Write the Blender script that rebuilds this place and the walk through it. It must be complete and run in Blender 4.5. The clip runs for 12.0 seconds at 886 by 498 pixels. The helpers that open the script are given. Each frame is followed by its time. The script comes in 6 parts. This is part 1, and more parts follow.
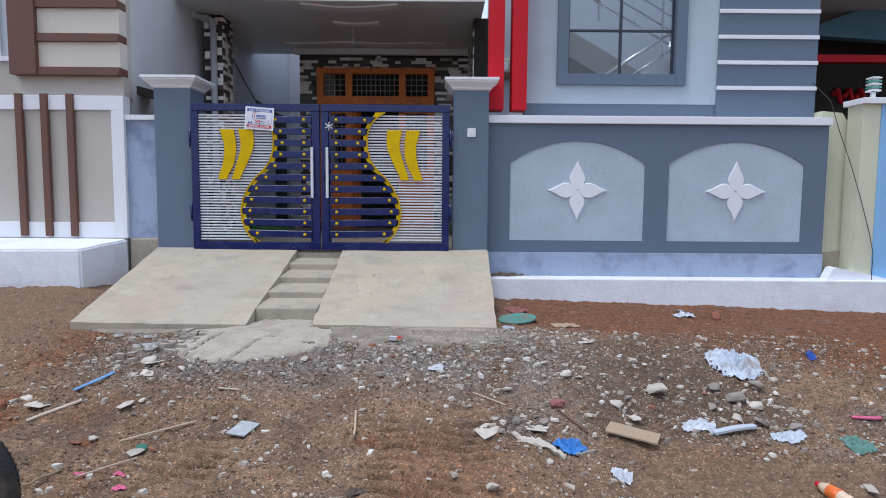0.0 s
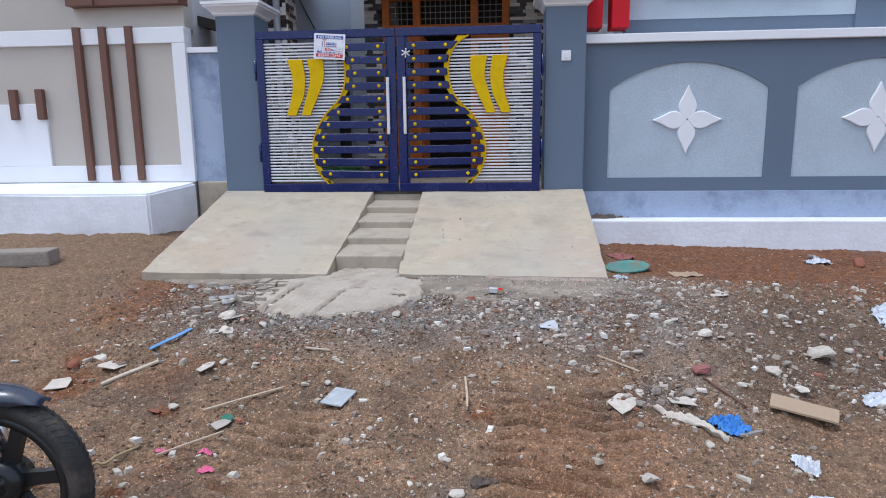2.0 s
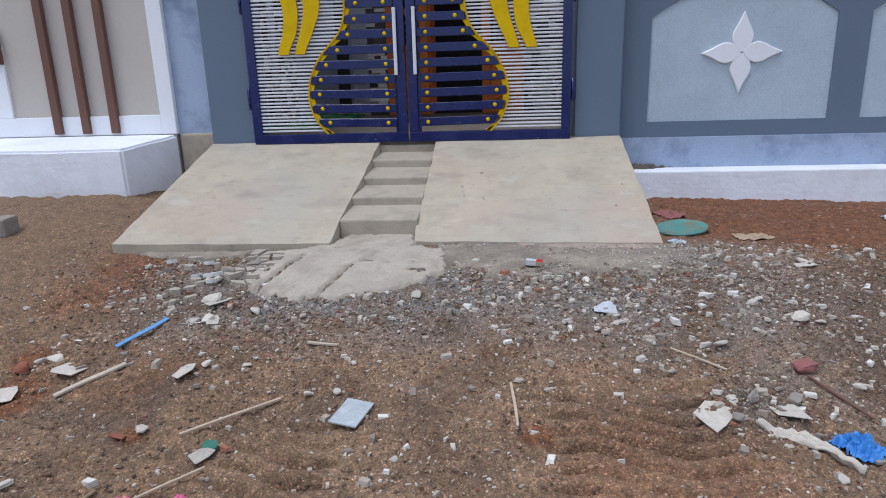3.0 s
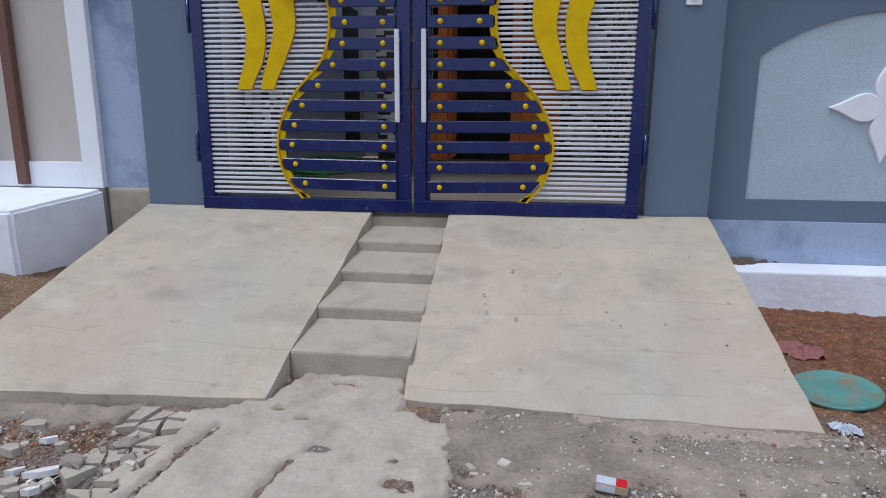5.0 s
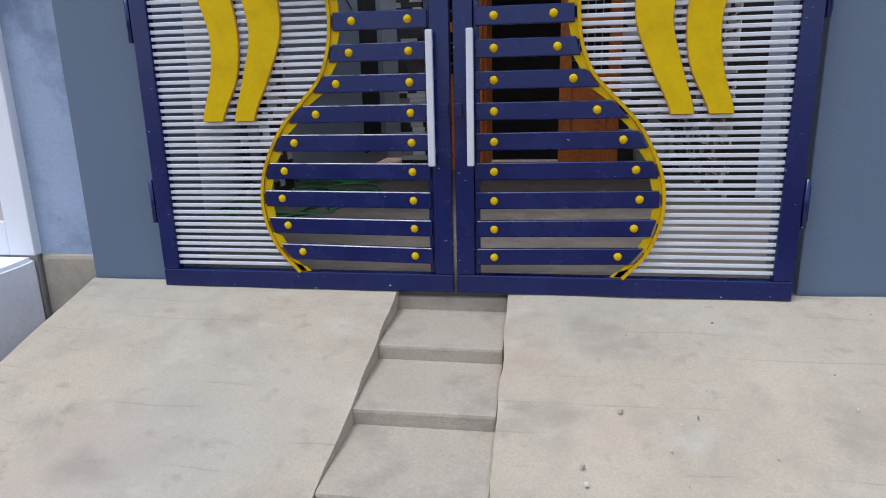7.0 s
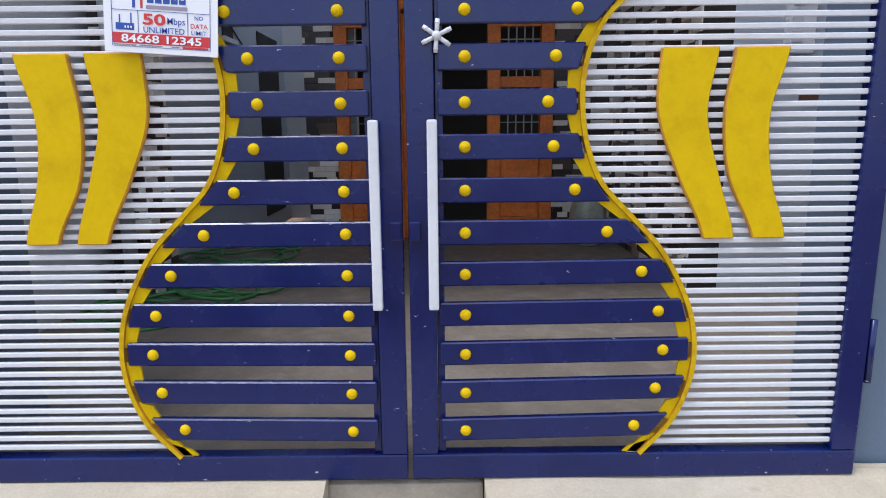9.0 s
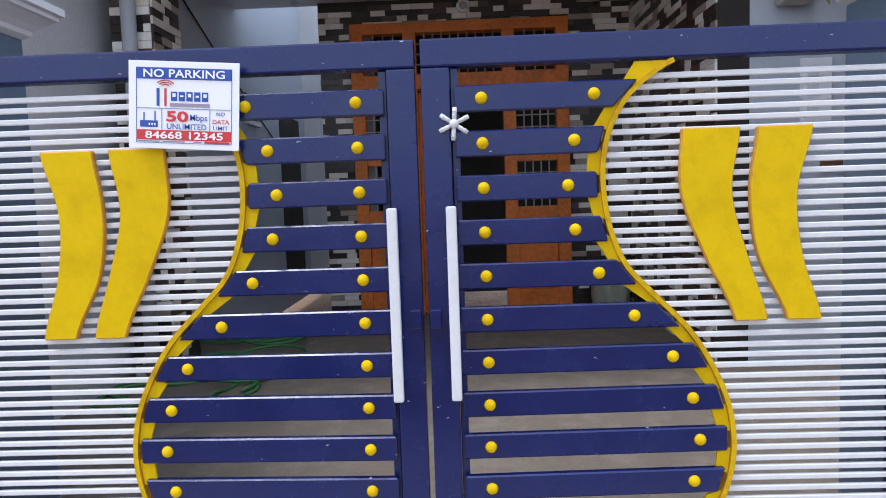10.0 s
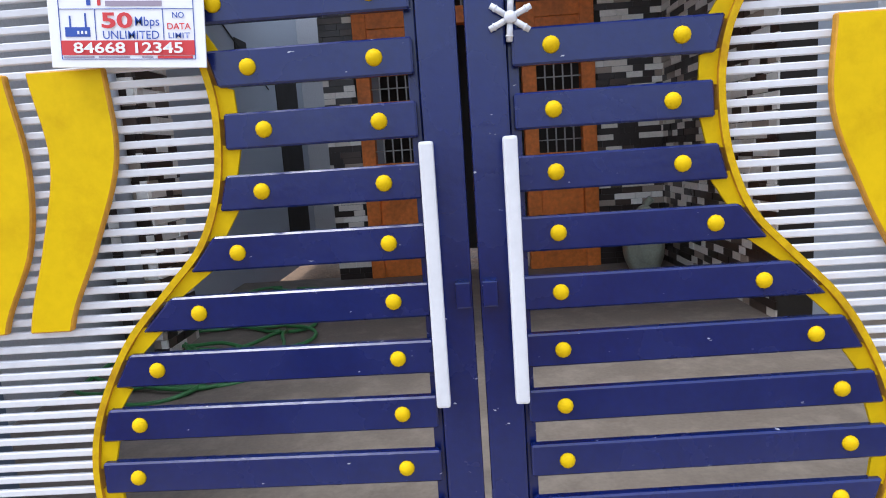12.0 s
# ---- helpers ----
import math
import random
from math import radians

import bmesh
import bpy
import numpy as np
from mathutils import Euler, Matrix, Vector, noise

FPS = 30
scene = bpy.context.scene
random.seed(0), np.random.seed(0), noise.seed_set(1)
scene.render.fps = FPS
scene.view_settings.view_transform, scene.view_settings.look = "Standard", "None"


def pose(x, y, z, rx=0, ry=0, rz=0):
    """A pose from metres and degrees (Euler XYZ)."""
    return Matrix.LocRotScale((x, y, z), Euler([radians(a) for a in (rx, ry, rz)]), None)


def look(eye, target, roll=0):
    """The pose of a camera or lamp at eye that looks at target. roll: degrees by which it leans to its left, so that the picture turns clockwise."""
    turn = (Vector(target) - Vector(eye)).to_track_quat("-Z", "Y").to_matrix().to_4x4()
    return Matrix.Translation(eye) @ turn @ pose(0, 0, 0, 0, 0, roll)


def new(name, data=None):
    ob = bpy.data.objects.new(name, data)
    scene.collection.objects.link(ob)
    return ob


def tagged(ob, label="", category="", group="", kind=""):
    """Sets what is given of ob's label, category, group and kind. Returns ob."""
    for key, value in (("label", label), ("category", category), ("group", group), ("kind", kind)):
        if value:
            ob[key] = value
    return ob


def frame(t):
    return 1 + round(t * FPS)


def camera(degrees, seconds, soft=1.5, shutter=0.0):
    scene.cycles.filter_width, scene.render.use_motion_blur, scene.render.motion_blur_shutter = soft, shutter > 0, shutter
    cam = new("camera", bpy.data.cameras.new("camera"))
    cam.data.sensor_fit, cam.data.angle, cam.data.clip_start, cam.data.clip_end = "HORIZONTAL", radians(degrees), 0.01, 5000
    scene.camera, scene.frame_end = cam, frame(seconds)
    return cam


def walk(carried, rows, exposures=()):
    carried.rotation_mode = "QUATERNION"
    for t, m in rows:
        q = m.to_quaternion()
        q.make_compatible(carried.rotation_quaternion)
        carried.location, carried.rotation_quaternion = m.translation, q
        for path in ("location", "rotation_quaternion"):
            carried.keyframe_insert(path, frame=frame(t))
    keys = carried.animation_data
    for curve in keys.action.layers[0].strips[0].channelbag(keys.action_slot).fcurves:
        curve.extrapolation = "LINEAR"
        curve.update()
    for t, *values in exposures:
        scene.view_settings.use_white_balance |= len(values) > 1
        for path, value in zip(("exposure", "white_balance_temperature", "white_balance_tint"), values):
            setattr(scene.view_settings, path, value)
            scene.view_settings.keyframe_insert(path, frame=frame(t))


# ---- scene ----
cam = camera(69.8, 12.0, soft=1.0)
METRES, EYE, TILT, LEAN, TURN = 6.0, 1.125, 0.0, 0.0, 0.0
ROWS = [
    (0.0, 0.0, 0.0, 0.0, 0.04, -5.03, -0.43),
    (0.5, -0.0077, 0.0063, -0.0009, -0.87, -6.13, -0.53),
    (1.0, -0.0167, 0.0096, -0.007, -0.7, -7.22, -0.71),
    (1.5, -0.0376, 0.0521, -0.0097, 4.09, -6.86, -0.32),
    (2.0, -0.0581, 0.1012, -0.0125, 4.87, -10.19, 0.72),
    (2.5, -0.0809, 0.1603, -0.0177, 4.56, -11.64, -0.95),
    (3.0, -0.0929, 0.2222, -0.0164, 4.75, -15.06, 1.62),
    (3.2, -0.1018, 0.2493, -0.0153, 8.04, -12.74, 2.0),
    (4.8, -0.1103, 0.477, -0.0002, 5.47, -12.65, 1.4),
    (5.0, -0.1125, 0.4971, 0.0028, 6.75, -12.4, -0.32),
    (5.5, -0.1278, 0.5598, 0.0163, 9.69, -12.45, 0.56),
    (6.0, -0.1484, 0.6078, 0.0214, 9.45, -11.26, 1.92),
    (6.5, -0.1528, 0.6649, 0.0284, 5.91, -10.14, 1.25),
    (7.0, -0.1609, 0.7106, 0.0424, 8.64, -14.23, 1.3),
    (7.5, -0.1805, 0.7561, 0.0491, 5.78, -10.51, 1.02),
    (7.7, -0.1867, 0.7695, 0.0563, 4.77, -11.42, 1.8),
    (9.3, -0.2072, 0.8567, 0.0778, -0.92, -10.24, 0.74),
    (9.5, -0.2087, 0.8574, 0.0792, -0.49, -7.59, 1.93),
    (9.7, -0.2072, 0.8573, 0.0813, 0.29, -6.31, 1.94),
    (10.0, -0.2048, 0.8573, 0.0842, 1.50, -4.63, 1.96),
    (10.2, -0.2032, 0.8578, 0.0857, 2.20, -3.23, 2.20),
    (10.5, -0.2009, 0.8585, 0.0880, 2.86, -4.91, 2.55),
    (10.7, -0.2032, 0.8639, 0.0830, 3.07, -6.39, 2.00),
    (11.0, -0.2066, 0.8721, 0.0755, 4.06, -8.36, 1.19),
    (11.2, -0.2126, 0.8850, 0.0745, 4.27, -9.24, 1.33),
    (11.5, -0.2215, 0.9042, 0.0729, 2.67, -6.35, 1.53),
    (11.7, -0.2227, 0.9163, 0.0743, 1.96, -6.85, 2.45),
    (12.0, -0.2246, 0.9386, 0.0762, 1.67, -8.63, 3.84),
]
EXPOSURES = ((0.0, 0.26), (1.5, 0.40), (3.0, 0.14), (5.5, 0.06), (7.5, 0.45), (9.5, 0.82), (12.0, 1.03))
walk(cam, [(t, pose(0, 0, EYE, TILT, LEAN, TURN) @ pose(METRES * x, METRES * y, METRES * z, 90 + pitch, roll, yaw)) for t, x, y, z, yaw, pitch, roll in ROWS],
     [(t, e, 5800 if t < 8 else 5960, 10) for t, e in EXPOSURES])

# ---------------------------------------------------------------- light
world = bpy.data.worlds.new("world")
scene.world = world
world.use_nodes = True
wn = world.node_tree
sky = wn.nodes.new("ShaderNodeTexSky")
sky.sky_type = "NISHITA"
sky.sun_disc = False
sky.sun_elevation, sky.sun_rotation = radians(70), radians(238)
sky.air_density, sky.dust_density, sky.ozone_density = 1.0, 4.0, 1.0
veil = wn.nodes.new("ShaderNodeMix")
veil.data_type = "RGBA"
veil.inputs["Factor"].default_value = 0.6
veil.inputs["B"].default_value = (6.0, 6.3, 6.9, 1)
wn.links.new(sky.outputs[0], veil.inputs["A"])
wn.links.new(veil.outputs["Result"], wn.nodes["Background"].inputs["Color"])
wn.nodes["Background"].inputs["Strength"].default_value = 0.15
sun = new("sun", bpy.data.lights.new("sun", "SUN"))
sun.data.energy, sun.data.angle, sun.data.color = 1.2, radians(18), (1.0, 0.98, 0.95)
sun.matrix_world = look((-4.0, -2.5, 13), (0, 0, 0))


# ---------------------------------------------------------------- materials
def mat(name, color, rough=0.6, metal=0.0, vary=0.12, scale=3.0, fine=60.0, bump=0.15, bump_scale=120.0, dirt=None, dirt_amount=0.0,
        dirt_scale=2.0, spread=0.0, spread_by="Random Per Island", coat=0.0, flecks=None, tones=None, boards=False, gloss=0.5):
    """Base colour with broad and fine variation, optional stains of a second colour, fine relief."""
    m = bpy.data.materials.new(name)
    m.use_nodes = True
    nt = m.node_tree
    b = nt.nodes["Principled BSDF"]
    b.inputs["Metallic"].default_value = metal
    b.inputs["Coat Weight"].default_value = coat
    b.inputs["Specular IOR Level"].default_value = gloss
    tc = nt.nodes.new("ShaderNodeTexCoord")
    n1, n2 = nt.nodes.new("ShaderNodeTexNoise"), nt.nodes.new("ShaderNodeTexNoise")
    n1.inputs["Scale"].default_value, n1.inputs["Detail"].default_value = scale, 5
    n2.inputs["Scale"].default_value, n2.inputs["Detail"].default_value = fine, 3
    for n in (n1, n2):
        nt.links.new(tc.outputs["Object"], n.inputs["Vector"])
    add = nt.nodes.new("ShaderNodeMath")
    add.operation = "ADD"
    nt.links.new(n1.outputs["Fac"], add.inputs[0])
    nt.links.new(n2.outputs["Fac"], add.inputs[1])
    ramp = nt.nodes.new("ShaderNodeMapRange")
    ramp.inputs["From Min"].default_value, ramp.inputs["From Max"].default_value = 0.6, 1.4
    ramp.inputs["To Min"].default_value, ramp.inputs["To Max"].default_value = 1 - vary, 1 + vary
    nt.links.new(add.outputs[0], ramp.inputs["Value"])
    val = ramp.outputs["Result"]
    if spread:
        src = nt.nodes.new("ShaderNodeNewGeometry" if spread_by == "Random Per Island" else "ShaderNodeObjectInfo")
        r2 = nt.nodes.new("ShaderNodeMapRange")
        r2.inputs["To Min"].default_value, r2.inputs["To Max"].default_value = 1 - spread, 1 + spread
        nt.links.new(src.outputs[spread_by], r2.inputs["Value"])
        mul = nt.nodes.new("ShaderNodeMath")
        mul.operation = "MULTIPLY"
        nt.links.new(val, mul.inputs[0])
        nt.links.new(r2.outputs["Result"], mul.inputs[1])
        val = mul.outputs[0]
    hsv = nt.nodes.new("ShaderNodeHueSaturation")
    hsv.inputs["Color"].default_value = (*color, 1)
    if tones:
        src = nt.nodes.new("ShaderNodeNewGeometry" if spread_by == "Random Per Island" else "ShaderNodeObjectInfo")
        cr = nt.nodes.new("ShaderNodeValToRGB")
        cr.color_ramp.interpolation = "CONSTANT"
        for k, (at, c) in enumerate(tones):
            e = cr.color_ramp.elements[k] if k < 2 else cr.color_ramp.elements.new(at)
            e.position, e.color = at, (*c, 1)
        nt.links.new(src.outputs[spread_by], cr.inputs["Fac"])
        nt.links.new(cr.outputs["Color"], hsv.inputs["Color"])
    nt.links.new(val, hsv.inputs["Value"])
    out = hsv.outputs["Color"]
    if dirt:
        n3 = nt.nodes.new("ShaderNodeTexNoise")
        n3.inputs["Scale"].default_value, n3.inputs["Detail"].default_value, n3.inputs["Roughness"].default_value = dirt_scale, 8, 0.65
        nt.links.new(tc.outputs["Object"], n3.inputs["Vector"])
        r3 = nt.nodes.new("ShaderNodeMapRange")
        r3.inputs["From Min"].default_value, r3.inputs["From Max"].default_value = 0.48, 0.72
        r3.inputs["To Max"].default_value = dirt_amount
        nt.links.new(n3.outputs["Fac"], r3.inputs["Value"])
        mix = nt.nodes.new("ShaderNodeMix")
        mix.data_type = "RGBA"
        nt.links.new(r3.outputs["Result"], mix.inputs["Factor"])
        nt.links.new(out, mix.inputs["A"])
        mix.inputs["B"].default_value = (*dirt, 1)
        out = mix.outputs["Result"]
    groove = None
    if boards:
        def noise_at(sc, at, detail=5):
            mp = nt.nodes.new("ShaderNodeMapping")
            mp.inputs["Scale"].default_value = sc
            mp.inputs["Location"].default_value = at
            nt.links.new(tc.outputs["Object"], mp.inputs["Vector"])
            nb = nt.nodes.new("ShaderNodeTexNoise")
            nb.inputs["Scale"].default_value, nb.inputs["Detail"].default_value = 1.0, detail
            nt.links.new(mp.outputs["Vector"], nb.inputs["Vector"])
            return nb.outputs["Fac"]

        def rise(v, lo, hi, top):
            rb = nt.nodes.new("ShaderNodeMapRange")
            rb.inputs["From Min"].default_value, rb.inputs["From Max"].default_value, rb.inputs["To Max"].default_value = lo, hi, top
            nt.links.new(v, rb.inputs["Value"])
            return rb.outputs["Result"]

        def times(op, p, q):
            mm = nt.nodes.new("ShaderNodeMath")
            mm.operation = op
            for k, v in enumerate((p, q)):
                if isinstance(v, (int, float)):
                    mm.inputs[k].default_value = v
                else:
                    nt.links.new(v, mm.inputs[k])
            return mm.outputs[0]

        def over(f, tint):
            mb = nt.nodes.new("ShaderNodeMix")
            mb.data_type = "RGBA"
            nt.links.new(f, mb.inputs["Factor"])
            nt.links.new(out, mb.inputs["A"])
            mb.inputs["B"].default_value = (*tint, 1)
            return mb.outputs["Result"]

        # stains: reddish dust, blue-grey skim, dark rubs, grey smudges
        out = over(rise(noise_at((1.1, 1.1, 1.1), (3.1, 1.7, 0)), 0.50, 0.70, 0.55), (0.42, 0.30, 0.235))
        out = over(rise(noise_at((0.8, 0.8, 0.8), (7.3, 2.2, 0), 3), 0.50, 0.70, 0.32), (0.35, 0.36, 0.34))
        out = over(rise(noise_at((2.4, 3.6, 3.6), (1.3, 4.1, 0), 7), 0.56, 0.70, 0.5), (0.255, 0.225, 0.185))
        out = over(rise(noise_at((9.0, 11.0, 11.0), (5.0, 0.4, 0), 7), 0.62, 0.74, 0.45), (0.24, 0.205, 0.165))
        out = over(rise(noise_at((4.0, 6.0, 6.0), (2.0, 9.4, 0), 7), 0.60, 0.72, 0.35), (0.53, 0.50, 0.44))
        # joints left by the float across the slope, broken and uneven
        sp = nt.nodes.new("ShaderNodeSeparateXYZ")
        nt.links.new(tc.outputs["Object"], sp.inputs[0])
        run = times("ADD", times("MULTIPLY", sp.outputs["Y"], 7.6), times("MULTIPLY", noise_at((0.7, 0.3, 0.3), (0.5, 0.2, 0), 3), 1.3))
        saw = times("ABSOLUTE", times("SUBTRACT", times("FRACT", run, 0.0), 0.5), 0.0)
        groove = times("MULTIPLY", rise(saw, 0.030, 0.008, 1.0), rise(noise_at((1.7, 9.0, 9.0), (0.0, 3.7, 0), 5), 0.50, 0.60, 1.0))
        out = over(times("MULTIPLY", groove, 0.24), (0.19, 0.155, 0.12))
    if flecks:
        mp = nt.nodes.new("ShaderNodeMapping")
        mp.inputs["Scale"].default_value = (1.0, 1.0, 2.6)
        nt.links.new(tc.outputs["Object"], mp.inputs["Vector"])
        n5 = nt.nodes.new("ShaderNodeTexNoise")
        n5.inputs["Scale"].default_value, n5.inputs["Detail"].default_value, n5.inputs["Roughness"].default_value = 26, 4, 0.55
        nt.links.new(mp.outputs["Vector"], n5.inputs["Vector"])
        r5 = nt.nodes.new("ShaderNodeMapRange")
        r5.inputs["From Min"].default_value, r5.inputs["From Max"].default_value = 0.705, 0.73
        nt.links.new(n5.outputs["Fac"], r5.inputs["Value"])
        mx = nt.nodes.new("ShaderNodeMix")
        mx.data_type = "RGBA"
        nt.links.new(r5.outputs["Result"], mx.inputs["Factor"])
        nt.links.new(out, mx.inputs["A"])
        mx.inputs["B"].default_value = (*flecks, 1)
        out = mx.outputs["Result"]
    nt.links.new(out, b.inputs["Base Color"])
    rr = nt.nodes.new("ShaderNodeMapRange")
    rr.inputs["From Min"].default_value, rr.inputs["From Max"].default_value = 0.3, 0.7
    rr.inputs["To Min"].default_value, rr.inputs["To Max"].default_value = max(rough - 0.08, 0.02), min(rough + 0.08, 1)
    nt.links.new(n1.outputs["Fac"], rr.inputs["Value"])
    nt.links.new(rr.outputs["Result"], b.inputs["Roughness"])
    if bump:
        n4 = nt.nodes.new("ShaderNodeTexNoise")
        n4.inputs["Scale"].default_value, n4.inputs["Detail"].default_value = bump_scale, 4
        nt.links.new(tc.outputs["Object"], n4.inputs["Vector"])
        bp = nt.nodes.new("ShaderNodeBump")
        bp.inputs["Strength"].default_value, bp.inputs["Distance"].default_value = bump, 0.01
        height = n4.outputs["Fac"] if groove is None else times("SUBTRACT", n4.outputs["Fac"], times("MULTIPLY", groove, 0.7))
        nt.links.new(height, bp.inputs["Height"])
        nt.links.new(bp.outputs["Normal"], b.inputs["Normal"])
    return m


M_GREY = mat("slate_paint", (0.118, 0.160, 0.222), 0.6, vary=0.06, scale=2, bump=0.12, bump_scale=90)
M_PANEL = mat("pale_textured_paint", (0.44, 0.52, 0.59), 0.75, vary=0.12, scale=3, bump=0.6, bump_scale=150)
M_BAND = mat("pale_blue_band", (0.33, 0.40, 0.53), 0.75, vary=0.10, scale=3, bump=0.25, bump_scale=60, dirt=(0.17, 0.22, 0.33), dirt_amount=1.0, dirt_scale=3.2)
M_WHITE = mat("white_paint", (0.78, 0.79, 0.82), 0.6, vary=0.04, scale=3, bump=0.1)
M_WHITEWASH = mat("whitewashed_plinth", (0.77, 0.785, 0.83), 0.85, vary=0.07, scale=4, bump=0.55, bump_scale=24, dirt=(0.50, 0.49, 0.49), dirt_amount=0.4, dirt_scale=2.2)
M_RED = mat("red_paint", (0.52, 0.008, 0.018), 0.55, vary=0.08, bump=0.08, gloss=0.25)
M_BEIGE = mat("beige_paint", (0.50, 0.46, 0.41), 0.75, vary=0.05, bump=0.15)
M_CREAM = mat("cream_paint", (0.66, 0.61, 0.53), 0.75, vary=0.05, bump=0.15)
M_BROWN = mat("brown_paint", (0.14, 0.065, 0.045), 0.6, vary=0.10, bump=0.1)
M_SIDE = mat("pale_grey_plaster", (0.56, 0.56, 0.57), 0.85, vary=0.12, scale=1.5, bump=0.3, bump_scale=40)
M_CEIL = mat("porch_ceiling_paint", (0.70, 0.67, 0.65), 0.35, vary=0.05, bump=0.03)
M_STRIP = mat("ceiling_strip_paint", (0.84, 0.82, 0.80), 0.4, vary=0.04, bump=0.03)
M_PORCHWALL = mat("blue_grey_porch_paint", (0.47, 0.51, 0.57), 0.6, vary=0.06, bump=0.1)
M_FLOOR = mat("porch_floor_stone", (0.16, 0.134, 0.11), 0.8, vary=0.2, scale=5, bump=0.1, dirt=(0.25, 0.215, 0.178), dirt_amount=0.8, dirt_scale=7)
M_CONC = mat("ramp_concrete", (0.43, 0.370, 0.281), 0.88, vary=0.14, scale=3.0, fine=110, bump=0.35, bump_scale=60, dirt=(0.30, 0.262, 0.205), dirt_amount=0.5, dirt_scale=5.0, boards=True, gloss=0.3)
M_STEP = mat("step_concrete", (0.40, 0.345, 0.268), 0.85, vary=0.14, scale=4, fine=90, bump=0.3, bump_scale=70, dirt=(0.2, 0.18, 0.15), dirt_amount=0.7, dirt_scale=4)
M_NAVY = mat("navy_enamel", (0.002, 0.009, 0.086), 0.25, vary=0.15, scale=6, bump=0.06, bump_scale=50, dirt=(0.03, 0.05, 0.17), dirt_amount=0.06, dirt_scale=9, flecks=(0.42, 0.44, 0.52), gloss=0.52)
M_YELLOW = mat("yellow_enamel", (0.66, 0.442, 0.0005), 0.5, vary=0.06, scale=5, bump=0.08, bump_scale=40, dirt=(0.42, 0.24, 0.002), dirt_amount=0.4, dirt_scale=11, gloss=0.08)
M_RIBBON = mat("aged_yellow_strip", (0.56, 0.36, 0.003), 0.5, vary=0.2, scale=16, bump=0.15, bump_scale=60, dirt=(0.36, 0.17, 0.008), dirt_amount=0.8, dirt_scale=18, gloss=0.1)
M_EDGE = mat("worn_yellow_edge", (0.50, 0.24, 0.012), 0.55, vary=0.25, scale=20, bump=0.2, bump_scale=60)
M_BARS = mat("white_enamel", (0.63, 0.64, 0.67), 0.45, vary=0.06, bump=0.05, dirt=(0.5, 0.5, 0.52), dirt_amount=0.4, dirt_scale=12)
M_WOOD = mat("teak_wood", (0.66, 0.185, 0.034), 0.45, vary=0.3, scale=6, fine=30, bump=0.1, gloss=0.25)
# near-black: shade of rooms and openings put into colour, also backs stone joints
M_DARK = mat("black_paint_and_shade", (0.03, 0.025, 0.02), 0.8, vary=0.1)
STONE_TONES = ((0.0, (0.028, 0.019, 0.015)), (0.46, (0.075, 0.052, 0.04)), (0.54, (0.72, 0.66, 0.58)), (0.70, (0.84, 0.80, 0.73)), (0.92, (0.36, 0.29, 0.23)))
M_TILE = mat("mosaic_stone", (0.20, 0.165, 0.13), 0.35, vary=0.12, bump=0.1, bump_scale=60, tones=STONE_TONES)
M_TILE_ONE = mat("mosaic_stone_piece", (0.20, 0.165, 0.13), 0.35, vary=0.12, bump=0.1, bump_scale=60, tones=STONE_TONES, spread_by="Random")
M_SOFFIT = mat("tan_plaster", (0.26, 0.235, 0.22), 0.85, vary=0.10, bump=0.15)
M_STEEL = mat("steel", (0.62, 0.63, 0.65), 0.22, metal=1.0, vary=0.05, bump=0)
M_IRON = mat("painted_iron", (0.28, 0.27, 0.25), 0.5, metal=0.3, vary=0.1, bump=0.05)
M_PVC = mat("grey_pvc", (0.36, 0.37, 0.39), 0.45, vary=0.06, bump=0.03)
M_GLASS = mat("glass", (0.8, 0.85, 0.88), 0.03, vary=0.0, bump=0)
M_GLASS.node_tree.nodes["Principled BSDF"].inputs["Transmission Weight"].default_value = 1.0


# ---------------------------------------------------------------- mesh helpers
def bm_obj(name, bm, material, parent=None, label=""):
    me = bpy.data.meshes.new(name)
    bmesh.ops.recalc_face_normals(bm, faces=bm.faces)
    bm.to_mesh(me)
    bm.free()
    for m in (material if isinstance(material, (list, tuple)) else (material,)):
        me.materials.append(m)
    ob = new(name, me)
    if parent:
        ob.parent = parent
    if label:
        ob["label"] = label
    return ob


def part(name, bm, material, parent, label=""):
    return bm_obj(name, bm, material, parent, label)


def thing(name, label, category, group="", kind=""):
    return tagged(new(name), label, category, group, kind)


def box(x0, x1, y0, y1, z0, z1, bevel=0.0, bm=None, seg=2):
    bm2 = bmesh.new()
    r = bmesh.ops.create_cube(bm2, size=1.0)
    for v in r["verts"]:
        v.co = Vector((x0 + (v.co.x + 0.5) * (x1 - x0), y0 + (v.co.y + 0.5) * (y1 - y0), z0 + (v.co.z + 0.5) * (z1 - z0)))
    if bevel:
        bmesh.ops.bevel(bm2, geom=bm2.edges[:], offset=bevel, segments=seg, affect="EDGES", profile=0.6)
    return merge(bm, bm2)


def merge(bm, bm2):
    if bm is None:
        return bm2
    me = bpy.data.meshes.new("tmp")
    bm2.to_mesh(me)
    bm2.free()
    bm.from_mesh(me)
    bpy.data.meshes.remove(me)
    return bm


